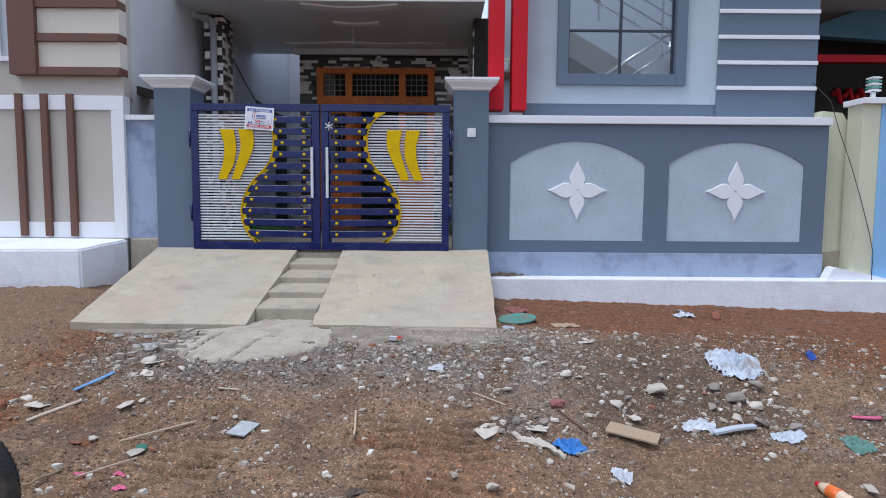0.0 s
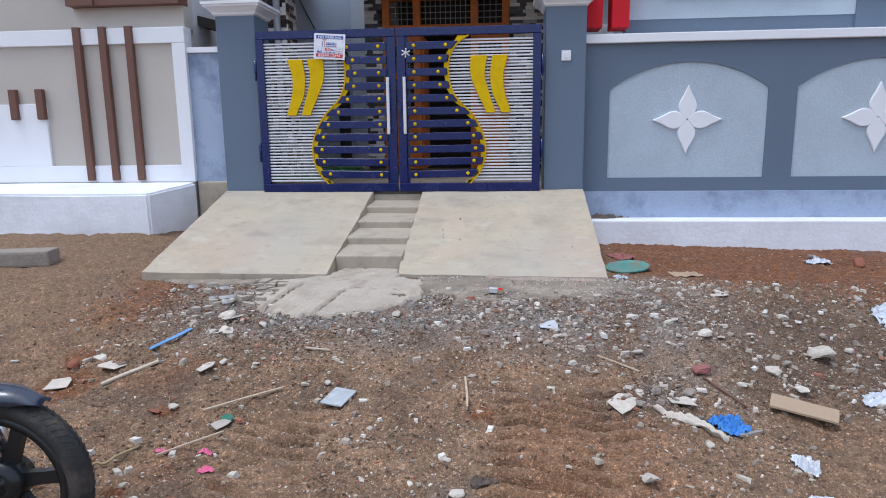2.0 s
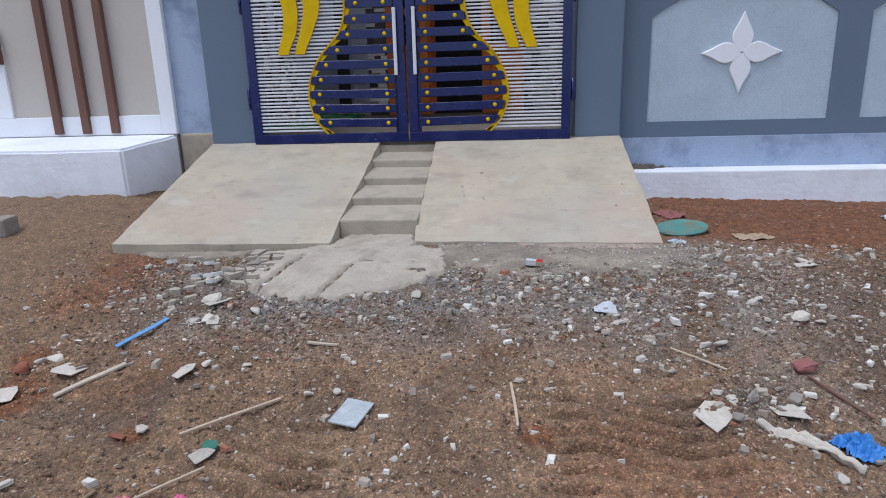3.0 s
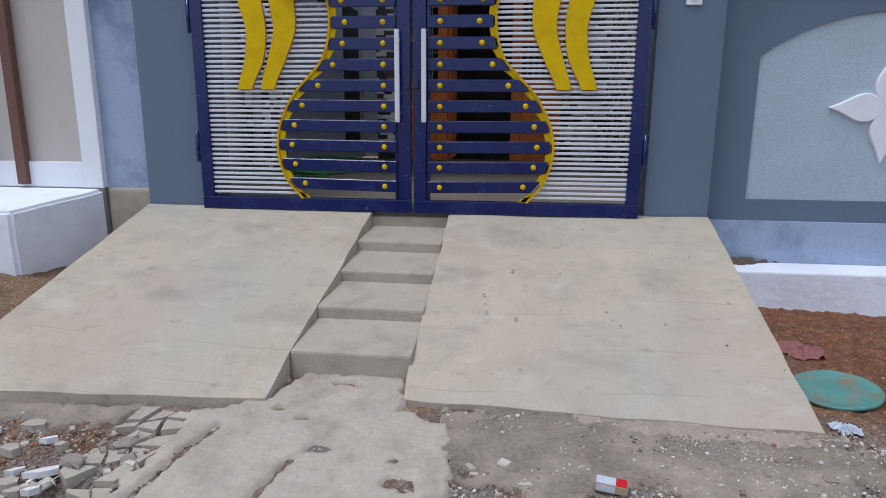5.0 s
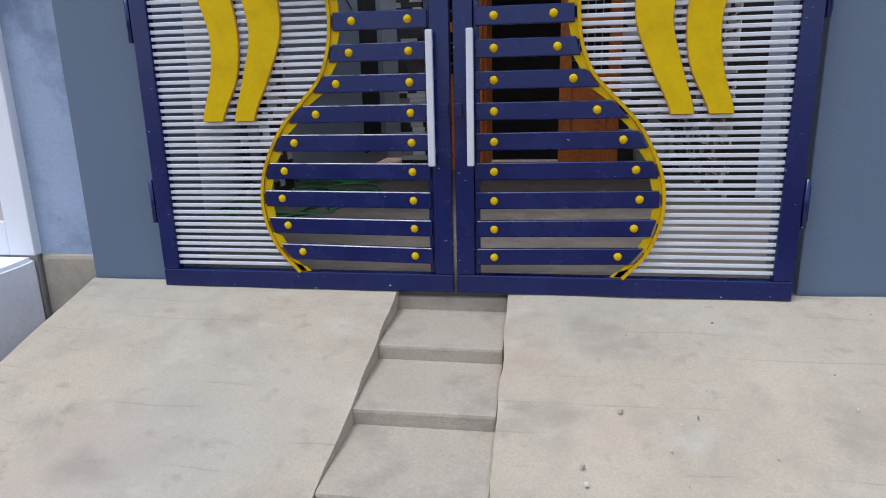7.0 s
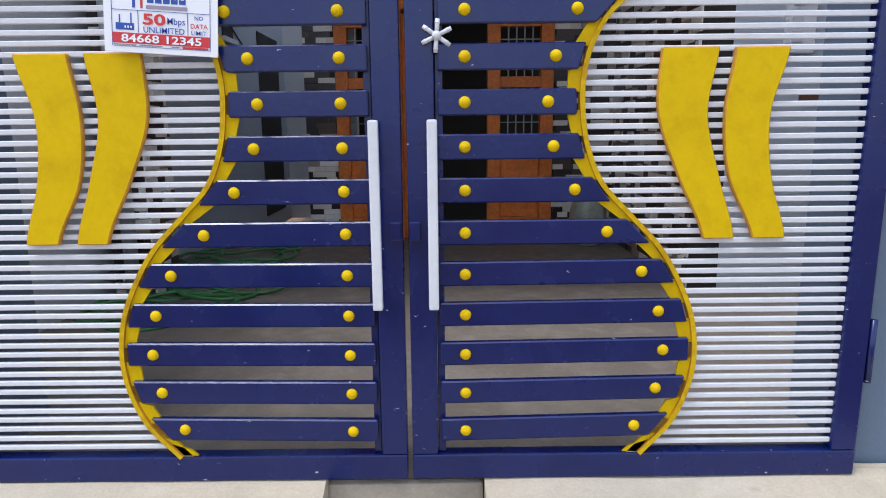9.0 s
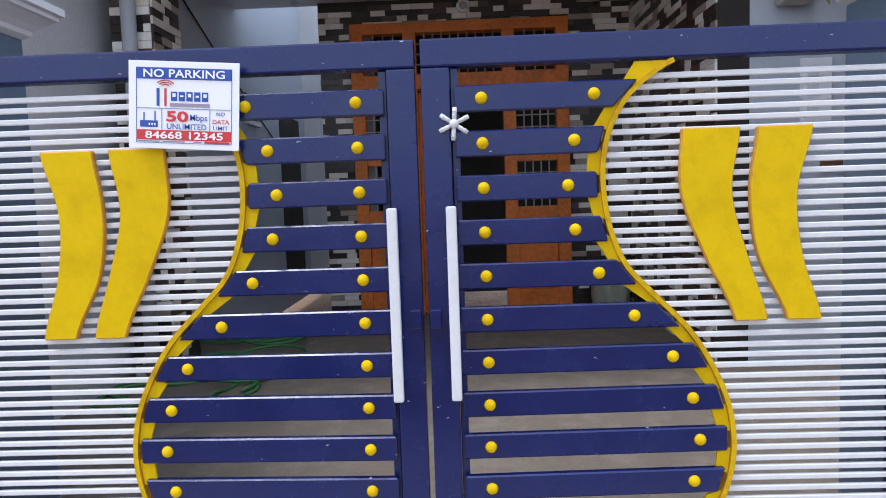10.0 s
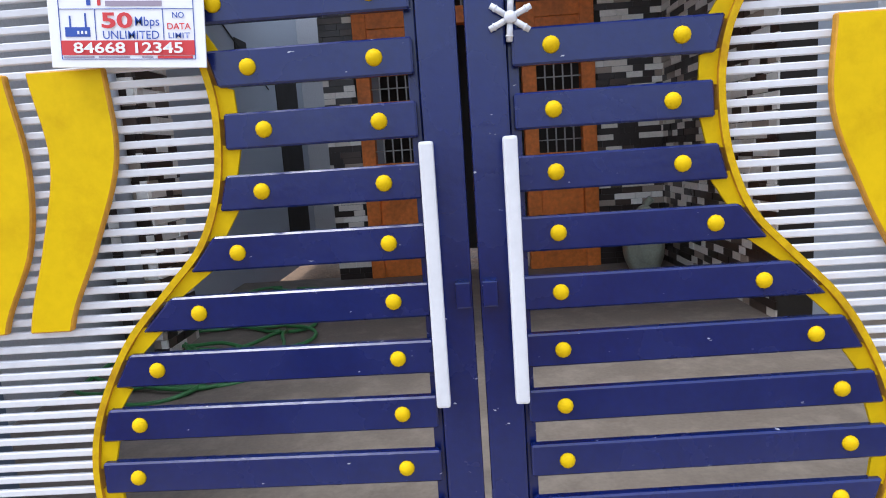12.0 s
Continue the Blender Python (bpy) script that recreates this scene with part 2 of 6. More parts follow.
def prism_xz(points, y0, y1, bevel=0.0, bm=None):
    """A plate: an outline in x and z, extruded from y0 to y1."""
    b = bmesh.new()
    f = b.faces.new([b.verts.new((x, y0, z)) for x, z in points])
    r = bmesh.ops.extrude_face_region(b, geom=[f])
    for v in r["geom"]:
        if isinstance(v, bmesh.types.BMVert):
            v.co.y = y1
    if bevel:
        bmesh.ops.recalc_face_normals(b, faces=b.faces)
        bmesh.ops.bevel(b, geom=b.edges[:], offset=bevel, segments=1, affect="EDGES")
    return merge(bm, b)


def prism_yz(points, x0, x1, bevel=0.0, bm=None):
    b = bmesh.new()
    f = b.faces.new([b.verts.new((x0, y, z)) for y, z in points])
    r = bmesh.ops.extrude_face_region(b, geom=[f])
    for v in r["geom"]:
        if isinstance(v, bmesh.types.BMVert):
            v.co.x = x1
    if bevel:
        bmesh.ops.recalc_face_normals(b, faces=b.faces)
        bmesh.ops.bevel(b, geom=b.edges[:], offset=bevel, segments=1, affect="EDGES")
    return merge(bm, b)


def tube(points, r, sides=8, bm=None, closed=False):
    """A round bar along a line of points."""
    b = bmesh.new()
    pts = [Vector(p) for p in points]
    rings = []
    for i, p in enumerate(pts):
        a, c = pts[max(i - 1, 0)], pts[min(i + 1, len(pts) - 1)]
        if closed:
            a, c = pts[i - 1], pts[(i + 1) % len(pts)]
        d = (c - a).normalized()
        u = d.cross(Vector((0, 0, 1)) if abs(d.z) < 0.9 else Vector((1, 0, 0))).normalized()
        w = d.cross(u)
        rings.append([b.verts.new(p + r * (math.cos(2 * math.pi * k / sides) * u + math.sin(2 * math.pi * k / sides) * w)) for k in range(sides)])
    n = len(rings)
    for i in range(n if closed else n - 1):
        for k in range(sides):
            b.faces.new((rings[i][k], rings[i][(k + 1) % sides], rings[(i + 1) % n][(k + 1) % sides], rings[(i + 1) % n][k]))
    if not closed:
        b.faces.new(rings[0])
        b.faces.new(rings[-1][::-1])
    for f in b.faces:
        f.smooth = True
    return merge(bm, b)


def spline(points, n):
    """n points on a smooth line through the given (x, z) points."""
    p = [points[0], *points, points[-1]]
    out = []
    for i in range(n):
        s = i / (n - 1) * (len(points) - 1)
        k = min(int(s), len(points) - 2)
        t = s - k
        out.append(tuple(0.5 * (2 * p[k + 1][j] + (p[k + 2][j] - p[k][j]) * t + (2 * p[k][j] - 5 * p[k + 1][j] + 4 * p[k + 2][j] - p[k + 3][j]) * t * t
                                + (3 * p[k + 1][j] - p[k][j] - 3 * p[k + 2][j] + p[k + 3][j]) * t ** 3) for j in range(2)))
    return out


def structure(name, bm, material, label, category="wall"):
    return tagged(bm_obj(name, bm, material), label, category, kind="structure")


# ---------------------------------------------------------------- ground
PROFILE = ((-60, -0.3), (-6, -0.34), (0, -0.40), (1, -0.42), (2, -0.40), (2.5, -0.335), (3, -0.29), (3.5, -0.25), (3.9, -0.18), (4.25, -0.11), (4.75, -0.03), (5.1, -0.015), (7, -0.02), (60, -0.02))


def ground_base(x, y):
    z = float(np.interp(y, [p[0] for p in PROFILE], [p[1] for p in PROFILE]))
    z -= 0.06 * min(max(x + 0.2, 0), 2.0) * min(max((5.0 - y) / 1.5, 0), 1)
    z -= 0.03 * min(max(x - 0.6, 0), 4) * min(max((y - 4.6) / 1.5, 0), 1)
    z += 0.16 * min(max((-2.6 - x) / 1.2, 0), 1) * min(max((y - 4.2) / 2.2, 0), 1)
    z += 0.045 * math.exp(-((x - 2.0) ** 2 / 0.5 + (y - 4.5) ** 2 / 0.25)) + 0.03 * math.exp(-((x - 0.9) ** 2 / 0.2 + (y - 4.2) ** 2 / 0.1))
    return z


# tyre marks: middle, half width, lean, far end, depth
TYRES = ((-0.06, 0.36, 0.06, 4.0, 0.080), (-1.32, 0.22, -0.05, 3.65, 0.062))


def ground_z(x, y):
    """The ground with its bumps and the tyre marks pressed into it."""
    z = ground_base(x, y)
    if abs(x) < 7 and -3 < y < 8:
        near = min(1.0, max(0.2, (5.3 - y) / 0.6))
        if x > 0.5 or x < -3.1:
            near = max(near, 0.7)
        clods = 0.022 * (0.35 - abs(noise.noise((x * 5, y * 5, 2.1)))) + 0.020 * (0.3 - abs(noise.noise((x * 12, y * 12, 5.0)))) + 0.010 * noise.noise((x * 34, y * 34, 9.0))
        if any(abs(x - cx - lean * (y - 3.0)) < w and y < y1 for cx, w, lean, y1, deep in TYRES):
            clods *= 0.5
        z += near * (0.026 * noise.noise((x * 1.7, y * 1.7, 0.3)) + 1.7 * clods)
        for cx, w, lean, y1, deep in TYRES:
            d = x - cx - lean * (y - 3.0)
            if abs(d) < w and 1.0 < y < y1:
                edge = min(1, (w - abs(d)) / 0.07) * min(1, (y1 - y) / 0.35)
                f = ((y - 0.55 * d * d + 0.05 * math.sin(9 * d) + 0.03 * noise.noise((x * 4, y * 4, 3))) / 0.102) % 1.0
                gap = math.exp(-((f - 0.14) / 0.105) ** 2)
                lug = max(0.0, 1 - abs(f - 0.42) / 0.30) + 0.4 * max(0.0, 1 - abs(f - 0.75) / 0.25)
                worn = max(0.25, min(1.15, 0.8 + 1.3 * noise.noise((x * 3.3, y * 3.3, 6)) + 0.5 * noise.noise((x * 11, y * 11, 2))))
                z += deep * (0.45 * lug - 1.0 * gap) * edge * worn - 0.008 * edge
        if x > 0.8 and y < 3.6:
            soft = min(1, (x - 0.8) / 0.3) * min(1, (3.6 - y) / 0.2)
            z += soft * (0.022 * noise.noise((x * 5 + y * 2, y * 9 - x * 2, 4.4)) - 0.03 * max(0, noise.noise((x * 7, y * 7, 8.8)) - 0.25))
    return z


def ground_sheet():
    xs = np.unique(np.concatenate([np.linspace(-400, -40, 10), np.linspace(-40, -6, 18), np.arange(-6, -2.99, 0.05), np.arange(-3, 3.01, 0.026), np.arange(3, 6.01, 0.05), np.linspace(6, 40, 18), np.linspace(40, 400, 10)]).round(4))
    ys = np.unique(np.concatenate([np.linspace(-400, -40, 10), np.linspace(-40, -3, 20), np.arange(-3, 1.2, 0.15), np.arange(1.2, 2.6, 0.03), np.arange(2.6, 4.0, 0.0095), np.arange(4.0, 5.4, 0.022), np.arange(5.4, 8.01, 0.05), np.linspace(8, 40, 18), np.linspace(40, 400, 10)]).round(4))
    verts = [(x, y, ground_z(x, y)) for y in ys for x in xs]
    nx = len(xs)
    faces = [(j * nx + i, j * nx + i + 1, (j + 1) * nx + i + 1, (j + 1) * nx + i) for j in range(len(ys) - 1) for i in range(nx - 1)]
    me = bpy.data.meshes.new("ground")
    me.from_pydata(verts, [], faces)
    me.polygons.foreach_set("use_smooth", [True] * len(faces))
    ob = new("ground", me)
    me.materials.append(earth_material())
    return tagged(ob, "bare brown and reddish earth strewn with fine gravel", "ground", kind="structure")


def earth_material():
    m = bpy.data.materials.new("earth")
    m.use_nodes = True
    nt = m.node_tree
    b = nt.nodes["Principled BSDF"]
    b.inputs["Roughness"].default_value = 0.95
    tc = nt.nodes.new("ShaderNodeTexCoord")

    def tex(scale, detail=6, rough=0.6):
        n = nt.nodes.new("ShaderNodeTexNoise")
        n.inputs["Scale"].default_value, n.inputs["Detail"].default_value, n.inputs["Roughness"].default_value = scale, detail, rough
        nt.links.new(tc.outputs["Object"], n.inputs["Vector"])
        return n.outputs["Fac"]

    def span(v, a, b2, lo=0.0, hi=1.0):
        n = nt.nodes.new("ShaderNodeMapRange")
        for k, q in (("From Min", a), ("From Max", b2), ("To Min", lo), ("To Max", hi)):
            n.inputs[k].default_value = q
        nt.links.new(v, n.inputs["Value"])
        return n.outputs["Result"]

    def math_node(op, a, c):
        n = nt.nodes.new("ShaderNodeMath")
        n.operation = op
        for k, v in enumerate((a, c)):
            if isinstance(v, (int, float)):
                n.inputs[k].default_value = v
            else:
                nt.links.new(v, n.inputs[k])
        return n.outputs[0]

    def blend(f, a, c):
        n = nt.nodes.new("ShaderNodeMix")
        n.data_type = "RGBA"
        nt.links.new(f, n.inputs["Factor"])
        for k, v in (("A", a), ("B", c)):
            if isinstance(v, tuple):
                n.inputs[k].default_value = (*v, 1)
            else:
                nt.links.new(v, n.inputs[k])
        return n.outputs["Result"]

    sep = nt.nodes.new("ShaderNodeSeparateXYZ")
    nt.links.new(tc.outputs["Object"], sep.inputs[0])
    X, Y = sep.outputs["X"], sep.outputs["Y"]
    n_big, n_mid, n_fine, n_grain = tex(0.9, 5), tex(3.5, 6), tex(22, 5), tex(140, 3, 0.7)

    def spot(cx, cy, r, soft=0.5):
        """A round patch with a ragged edge."""
        dx, dy = math_node("ADD", X, -cx), math_node("ADD", Y, -cy)
        d = math_node("SQRT", math_node("ADD", math_node("MULTIPLY", dx, dx), math_node("MULTIPLY", dy, dy)), 0.0)
        return span(math_node("ADD", d, math_node("MULTIPLY", math_node("ADD", n_mid, n_fine), 0.5 * r)), 1.5 * r, 1.5 * r - soft * r)

    col = blend(span(n_mid, 0.36, 0.62), (0.146, 0.089, 0.052), (0.236, 0.147, 0.086))
    # damp darker stretches
    col = blend(span(tex(1.9, 6), 0.50, 0.64, 0.0, 0.65), col, (0.100, 0.068, 0.048))
    # dark rubble ground before the plinth
    col = blend(math_node("MULTIPLY", spot(1.45, 4.15, 0.85, 0.6), 0.85), col, (0.098, 0.066, 0.046))
    # dug red earth along the wall, widening away from the ramp, and in patches
    red = math_node("MULTIPLY", span(math_node("ADD", math_node("ADD", Y, math_node("MULTIPLY", X, 0.42)), math_node("MULTIPLY", n_mid, 1.2)), 6.0, 6.45), span(X, 0.3, 0.8))
    red = math_node("MAXIMUM", red, math_node("MULTIPLY", span(n_big, 0.56, 0.66), 0.45))
    red = math_node("MAXIMUM", red, math_node("MULTIPLY", span(math_node("ABSOLUTE", math_node("ADD", X, 2.75), 0.0), 0.5, 0.1), span(math_node("ADD", Y, n_mid), 4.6, 5.0)))
    for cx, cy, r in ((-1.83, 2.73, 0.07), (-2.62, 3.62, 0.20), (-2.74, 3.90, 0.12), (-0.42, 3.42, 0.09), (-1.95, 3.37, 0.07), (-2.2, 4.75, 0.14), (0.25, 4.45, 0.07)):
        red = math_node("MAXIMUM", red, spot(cx, cy, r))
    col = blend(red, col, blend(span(n_fine, 0.35, 0.65), (0.122, 0.048, 0.020), (0.182, 0.076, 0.031)))
    # red soil turned up by the tyres
    ruts = math_node("MULTIPLY", span(math_node("ABSOLUTE", math_node("ADD", X, -0.05), 0.0), 0.5, 0.25), span(math_node("ADD", Y, math_node("MULTIPLY", n_mid, -1.2)), 3.2, 2.7))
    col = blend(math_node("MULTIPLY", ruts, 0.7), col, (0.210, 0.108, 0.057))
    # cement dust before the ramp
    grey = math_node("MULTIPLY", span(math_node("ABSOLUTE", math_node("ADD", Y, -4.65), 0.0), 0.80, 0.30), span(math_node("ABSOLUTE", math_node("ADD", X, 0.7), 0.0), 2.0, 1.3))
    grey = math_node("MULTIPLY", grey, span(n_mid, 0.34, 0.56))
    spots = span(tex(1.4, 6), 0.57, 0.68, 0.0, 0.45)
    col = blend(math_node("MAXIMUM", grey, spots), col, (0.172, 0.156, 0.142))
    # ash-dark heap by the blue bag
    col = blend(math_node("MULTIPLY", spot(0.46, 3.69, 0.20, 0.7), 0.85), col, (0.095, 0.085, 0.076))
    # tan dry earth to the side of the ramp, and soft sand in the open
    tan_side = math_node("MULTIPLY", span(X, -2.6, -3.4), span(Y, 3.4, 4.4))
    tan_side = math_node("MAXIMUM", tan_side, math_node("MULTIPLY", span(math_node("ADD", X, math_node("MULTIPLY", n_mid, 0.6)), 1.0, 1.4), span(math_node("ADD", Y, math_node("MULTIPLY", n_mid, 0.5)), 3.8, 3.6)))
    col = blend(math_node("MULTIPLY", tan_side, 0.8), col, (0.172, 0.107, 0.062))
    # fine grit: small grains, each of its own tone, a few of them pale
    value = span(n_fine, 0.3, 0.7, 0.76, 1.26)
    relief = math_node("MULTIPLY", n_fine, 0.7)
    for size, dark, pale, top in ((85, 0.75, 0.93, 0.9), (190, 0.73, 0.86, 1.1)):
        vor = nt.nodes.new("ShaderNodeTexVoronoi")
        vor.inputs["Scale"].default_value = size
        nt.links.new(tc.outputs["Object"], vor.inputs["Vector"])
        sepc = nt.nodes.new("ShaderNodeSeparateColor")
        nt.links.new(vor.outputs["Color"], sepc.inputs[0])
        grain = math_node("ADD", span(sepc.outputs[0], 0.0, 1.0, dark, 1.18), span(sepc.outputs[1], pale, 1.0, 0.0, top))
        value = math_node("MULTIPLY", value, grain)
        relief = math_node("SUBTRACT", relief, math_node("MULTIPLY", vor.outputs["Distance"], 40.0 / size))
    hsv = nt.nodes.new("ShaderNodeHueSaturation")
    nt.links.new(col, hsv.inputs["Color"])
    nt.links.new(math_node("MULTIPLY", value, span(n_grain, 0.3, 0.7, 0.76, 1.26)), hsv.inputs["Value"])
    nt.links.new(hsv.outputs["Color"], b.inputs["Base Color"])
    bp = nt.nodes.new("ShaderNodeBump")
    bp.inputs["Strength"].default_value, bp.inputs["Distance"].default_value = 0.8, 0.010
    nt.links.new(math_node("ADD", relief, math_node("MULTIPLY", n_grain, 0.35)), bp.inputs["Height"])
    nt.links.new(bp.outputs["Normal"], b.inputs["Normal"])
    return m


ground_sheet()

# ---------------------------------------------------------------- ramp and steps
RAMP_Y0, RAMP_Y1, RAMP_Z1 = 5.22, 6.985, 0.505


def ramp_half(x0, x1, xb0, xb1, zb0, yb0, yb1, lip, label):
    """A sloping concrete slab with a worn lower lip; top edge x0..x1, bottom edge xb0..xb1."""
    b = bmesh.new()
    nx, ny = 22, 26
    grid = []
    for j in range(ny + 1):
        v = j / ny
        row = []
        for i in range(nx + 1):
            u = i / nx
            x = (xb0 + (xb1 - xb0) * u) * (1 - v) + (x0 + (x1 - x0) * u) * v
            y = (yb0 + (yb1 - yb0) * u) * (1 - v) + RAMP_Y1 * v
            zb = zb0 * (1 - u)
            z = zb + lip + (RAMP_Z1 - zb - lip) * v + 0.006 * noise.noise((x * 3, y * 3, 7))
            if j == 0:
                y += 0.018 * noise.noise((x * 4, 0.3, 9))
            if i in (0, nx):
                x += 0.012 * noise.noise((y * 5, x, 4))
            row.append(b.verts.new((x, y, z)))
        grid.append(row)
    for j in range(ny):
        for i in range(nx):
            b.faces.new((grid[j][i], grid[j][i + 1], grid[j + 1][i + 1], grid[j + 1][i])).smooth = True
    rim = [grid[0][i] for i in range(nx + 1)] + [grid[j][nx] for j in range(1, ny + 1)] + [grid[ny][i] for i in range(nx - 1, -1, -1)] + [grid[j][0] for j in range(ny - 1, 0, -1)]
    rim = [b.verts.new(v.co) for v in rim]
    low = [b.verts.new((v.co.x, v.co.y, -0.25)) for v in rim]
    for k in range(len(rim)):
        b.faces.new((rim[k - 1], low[k - 1], low[k], rim[k]))
    return tagged(bm_obj("concrete_ramp", b, M_CONC), label, "ramp", "ramps before the gate")


ramp_half(-3.15, -1.60, -3.0, -1.645, 0.05, 5.04, 5.20, 0.02, "sloping grey-beige concrete ramp slab beside the steps")
ramp_half(-1.10, 0.49, -1.11, 0.455, 0.0, 5.30, 5.22, 0.008, "wider grey-beige concrete ramp slab up to the gate")

steps = thing("entrance_steps", "narrow grey concrete steps set between two ramp slabs", "steps")
for k in range(5):
    yf, zt = 5.50 + 0.363 * k, 0.112 + 0.0885 * k
    b = box(-1.649 + 0.045 * (yf - 5.2) / 1.785, -1.104, yf, min(yf + 0.37, 6.985), -0.2, zt, 0.012)
    for v in b.verts:
        v.co.z += 0.006 * noise.noise((v.co.x * 9, v.co.y * 9, k)) + (0.030 * (v.co.y - yf) / 0.37 if k < 4 else 0.0) if v.co.z > 0 else 0
    part("step", b, M_STEP, steps)

# ---------------------------------------------------------------- compound wall of the house
wall = thing("compound_wall", "slate-grey compound wall with two arched pale panels and white coping", "wall", kind="structure")


def arch_outline(x0, x1, z0, zs, za, n=18):
    """A panel with a segmental arch: sides up to zs, crown at za."""
    pts = [(x0, z0), (x1, z0)]
    w, h = (x1 - x0) / 2, za - zs
    r = (w * w + h * h) / (2 * h)
    cx, cz = (x0 + x1) / 2, za - r
    a = math.asin(w / r)
    for i in range(n + 1):
        t = a - 2 * a * i / n
        pts.append((cx + r * math.sin(t), cz + r * math.cos(t)))
    return pts


def wall_with_panels():
    """The wall's face with two arched openings, as strips round the outlines."""
    b = bmesh.new()
    y0, y1 = 7.13, 7.26
    X0, X1, Z0, Z1 = 0.49, 4.27, 0.47, 1.90
    outer = [(X0, Z0), (X1, Z0), (X1, Z1), (X0, Z1)]
    ov = [b.verts.new((x, y0, z)) for x, z in outer]
    edges = [b.edges.new((ov[i], ov[(i + 1) % 4])) for i in range(4)]
    for x0, x1 in ((0.742, 2.245), (2.512, 4.015)):
        pv = [b.verts.new((x, y0, z)) for x, z in arch_outline(x0, x1, 0.605, 1.465, 1.714)]
        edges += [b.edges.new((pv[i], pv[(i + 1) % len(pv)])) for i in range(len(pv))]
    r = bmesh.ops.triangle_fill(b, use_beauty=True, edges=edges)
    faces = [f for f in r["geom"] if isinstance(f, bmesh.types.BMFace)]
    for f in list(faces):
        c = f.calc_center_median()
        for x0, x1 in ((0.742, 2.245), (2.512, 4.015)):
            w, h = (x1 - x0) / 2, 0.249
            rad = (w * w + h * h) / (2 * h)
            if x0 < c.x < x1 and 0.605 < c.z and (c.z < 1.465 or (c.x - (x0 + x1) / 2) ** 2 + (c.z - (1.714 - rad)) ** 2 < rad * rad):
                faces.remove(f)
                b.faces.remove(f)
                break
    r = bmesh.ops.extrude_face_region(b, geom=faces)
    for v in r["geom"]:
        if isinstance(v, bmesh.types.BMVert):
            v.co.y = y1
    return b


part("wall_face", wall_with_panels(), M_GREY, wall)
part("wall_core", box(0.50, 4.26, 7.143, 7.255, 0.48, 1.89), M_PANEL, wall, "pale textured recessed panels")
part("base_band", box(0.49, 4.28, 7.124, 7.27, -0.3, 0.47, 0.004), M_BAND, wall, "pale blue patchy base band")
part("coping", box(0.485, 4.285, 7.085, 7.44, 1.90, 1.985, 0.008), M_WHITE, wall, "white coping")


def flower(cx, cz):
    """A raised four-petalled ornament."""
    f = thing("wall_flower", "white four-petalled plaster flower on the pale wall panel", "ornament", "wall flowers")
    for k in range(4):
        a = k * math.pi / 2
        pts = []
        L = 0.335
        for along, half in ((0.0, 0.012), (0.10, 0.042), (0.20, 0.068), (0.30, 0.082), (0.40, 0.086), (0.50, 0.078), (0.60, 0.062), (0.70, 0.043), (0.80, 0.027), (0.90, 0.013), (1.0, 0.0)):
            pts.append((along * L, half))
        outl = pts + [(x, -z) for x, z in pts[-2:0:-1]]
        outl = [(cx + x * math.cos(a) - z * math.sin(a), cz + x * math.sin(a) + z * math.cos(a)) for x, z in outl]
        part("petal", prism_xz(outl, 7.120 + 0.001 * k, 7.16, 0.006), M_WHITE, f)
    return f


flower(1.495, 1.165)
flower(3.265, 1.165)

structure("plinth", box(0.50, 5.6, 6.86, 7.124, -0.4, 0.205, 0.012), M_WHITEWASH, "whitewashed low plinth along the compound wall", "plinth")


# ---------------------------------------------------------------- gate pillars
def pillar(x0, x1, label):
    p = thing("gate_pillar", label, "pillar", "gate pillars")
    part("shaft", box(x0, x1, 7.0, 7.40, -0.1, 2.235, 0.006), M_GREY, p)
    # moulded cap, built up of a stepped and curved profile
    prof = ((0.0, 2.235), (0.02, 2.25), (0.025, 2.265), (0.045, 2.285), (0.075, 2.31), (0.085, 2.315), (0.085, 2.33), (0.10, 2.335), (0.10, 2.362))
    bm = bmesh.new()
    rings = []
    for o, z in prof:
        rings.append([bm.verts.new(c) for c in ((x0 - o, 7.0 - o, z), (x1 + o, 7.0 - o, z), (x1 + o, 7.4 + o, z), (x0 - o, 7.4 + o, z))])
    for i in range(len(rings) - 1):
        for k in range(4):
            bm.faces.new((rings[i][k], rings[i][(k + 1) % 4], rings[i + 1][(k + 1) % 4], rings[i + 1][k]))
    bm.faces.new(rings[-1])
    bm.faces.new(rings[0][::-1])
    part("cap", bm, M_WHITE, p, "white moulded cap")
    return p


pillar(-3.15, -2.755, "slate-grey square gate pillar with white moulded cap")
pillar(0.105, 0.488, "slate-grey gate pillar with white cap and doorbell switch")
sw = thing("bell_switch", "white square doorbell switch on the gate pillar", "switch")
part("plate", box(0.255, 0.345, 6.985, 7.0, 1.735, 1.83, 0.006), M_WHITE, sw)
part("button", box(0.283, 0.317, 6.979, 6.986, 1.76, 1.805, 0.003), M_WHITE, sw)

# ---------------------------------------------------------------- steel gate
GC = -1.335
CURVE = ((0.70, 1.99), (0.66, 1.97), (0.578, 1.904), (0.524, 1.816), (0.501, 1.72), (0.502, 1.62), (0.52, 1.52), (0.563, 1.42), (0.64, 1.335), (0.735, 1.235),
         (0.80, 1.13), (0.845, 1.02), (0.861, 0.905), (0.848, 0.80), (0.804, 0.69), (0.728, 0.60), (0.71, 0.58))
LINE = spline(CURVE, 90)


def curve_x(z):
    return float(np.interp(-z, [-p[1] for p in LINE], [p[0] for p in LINE]))


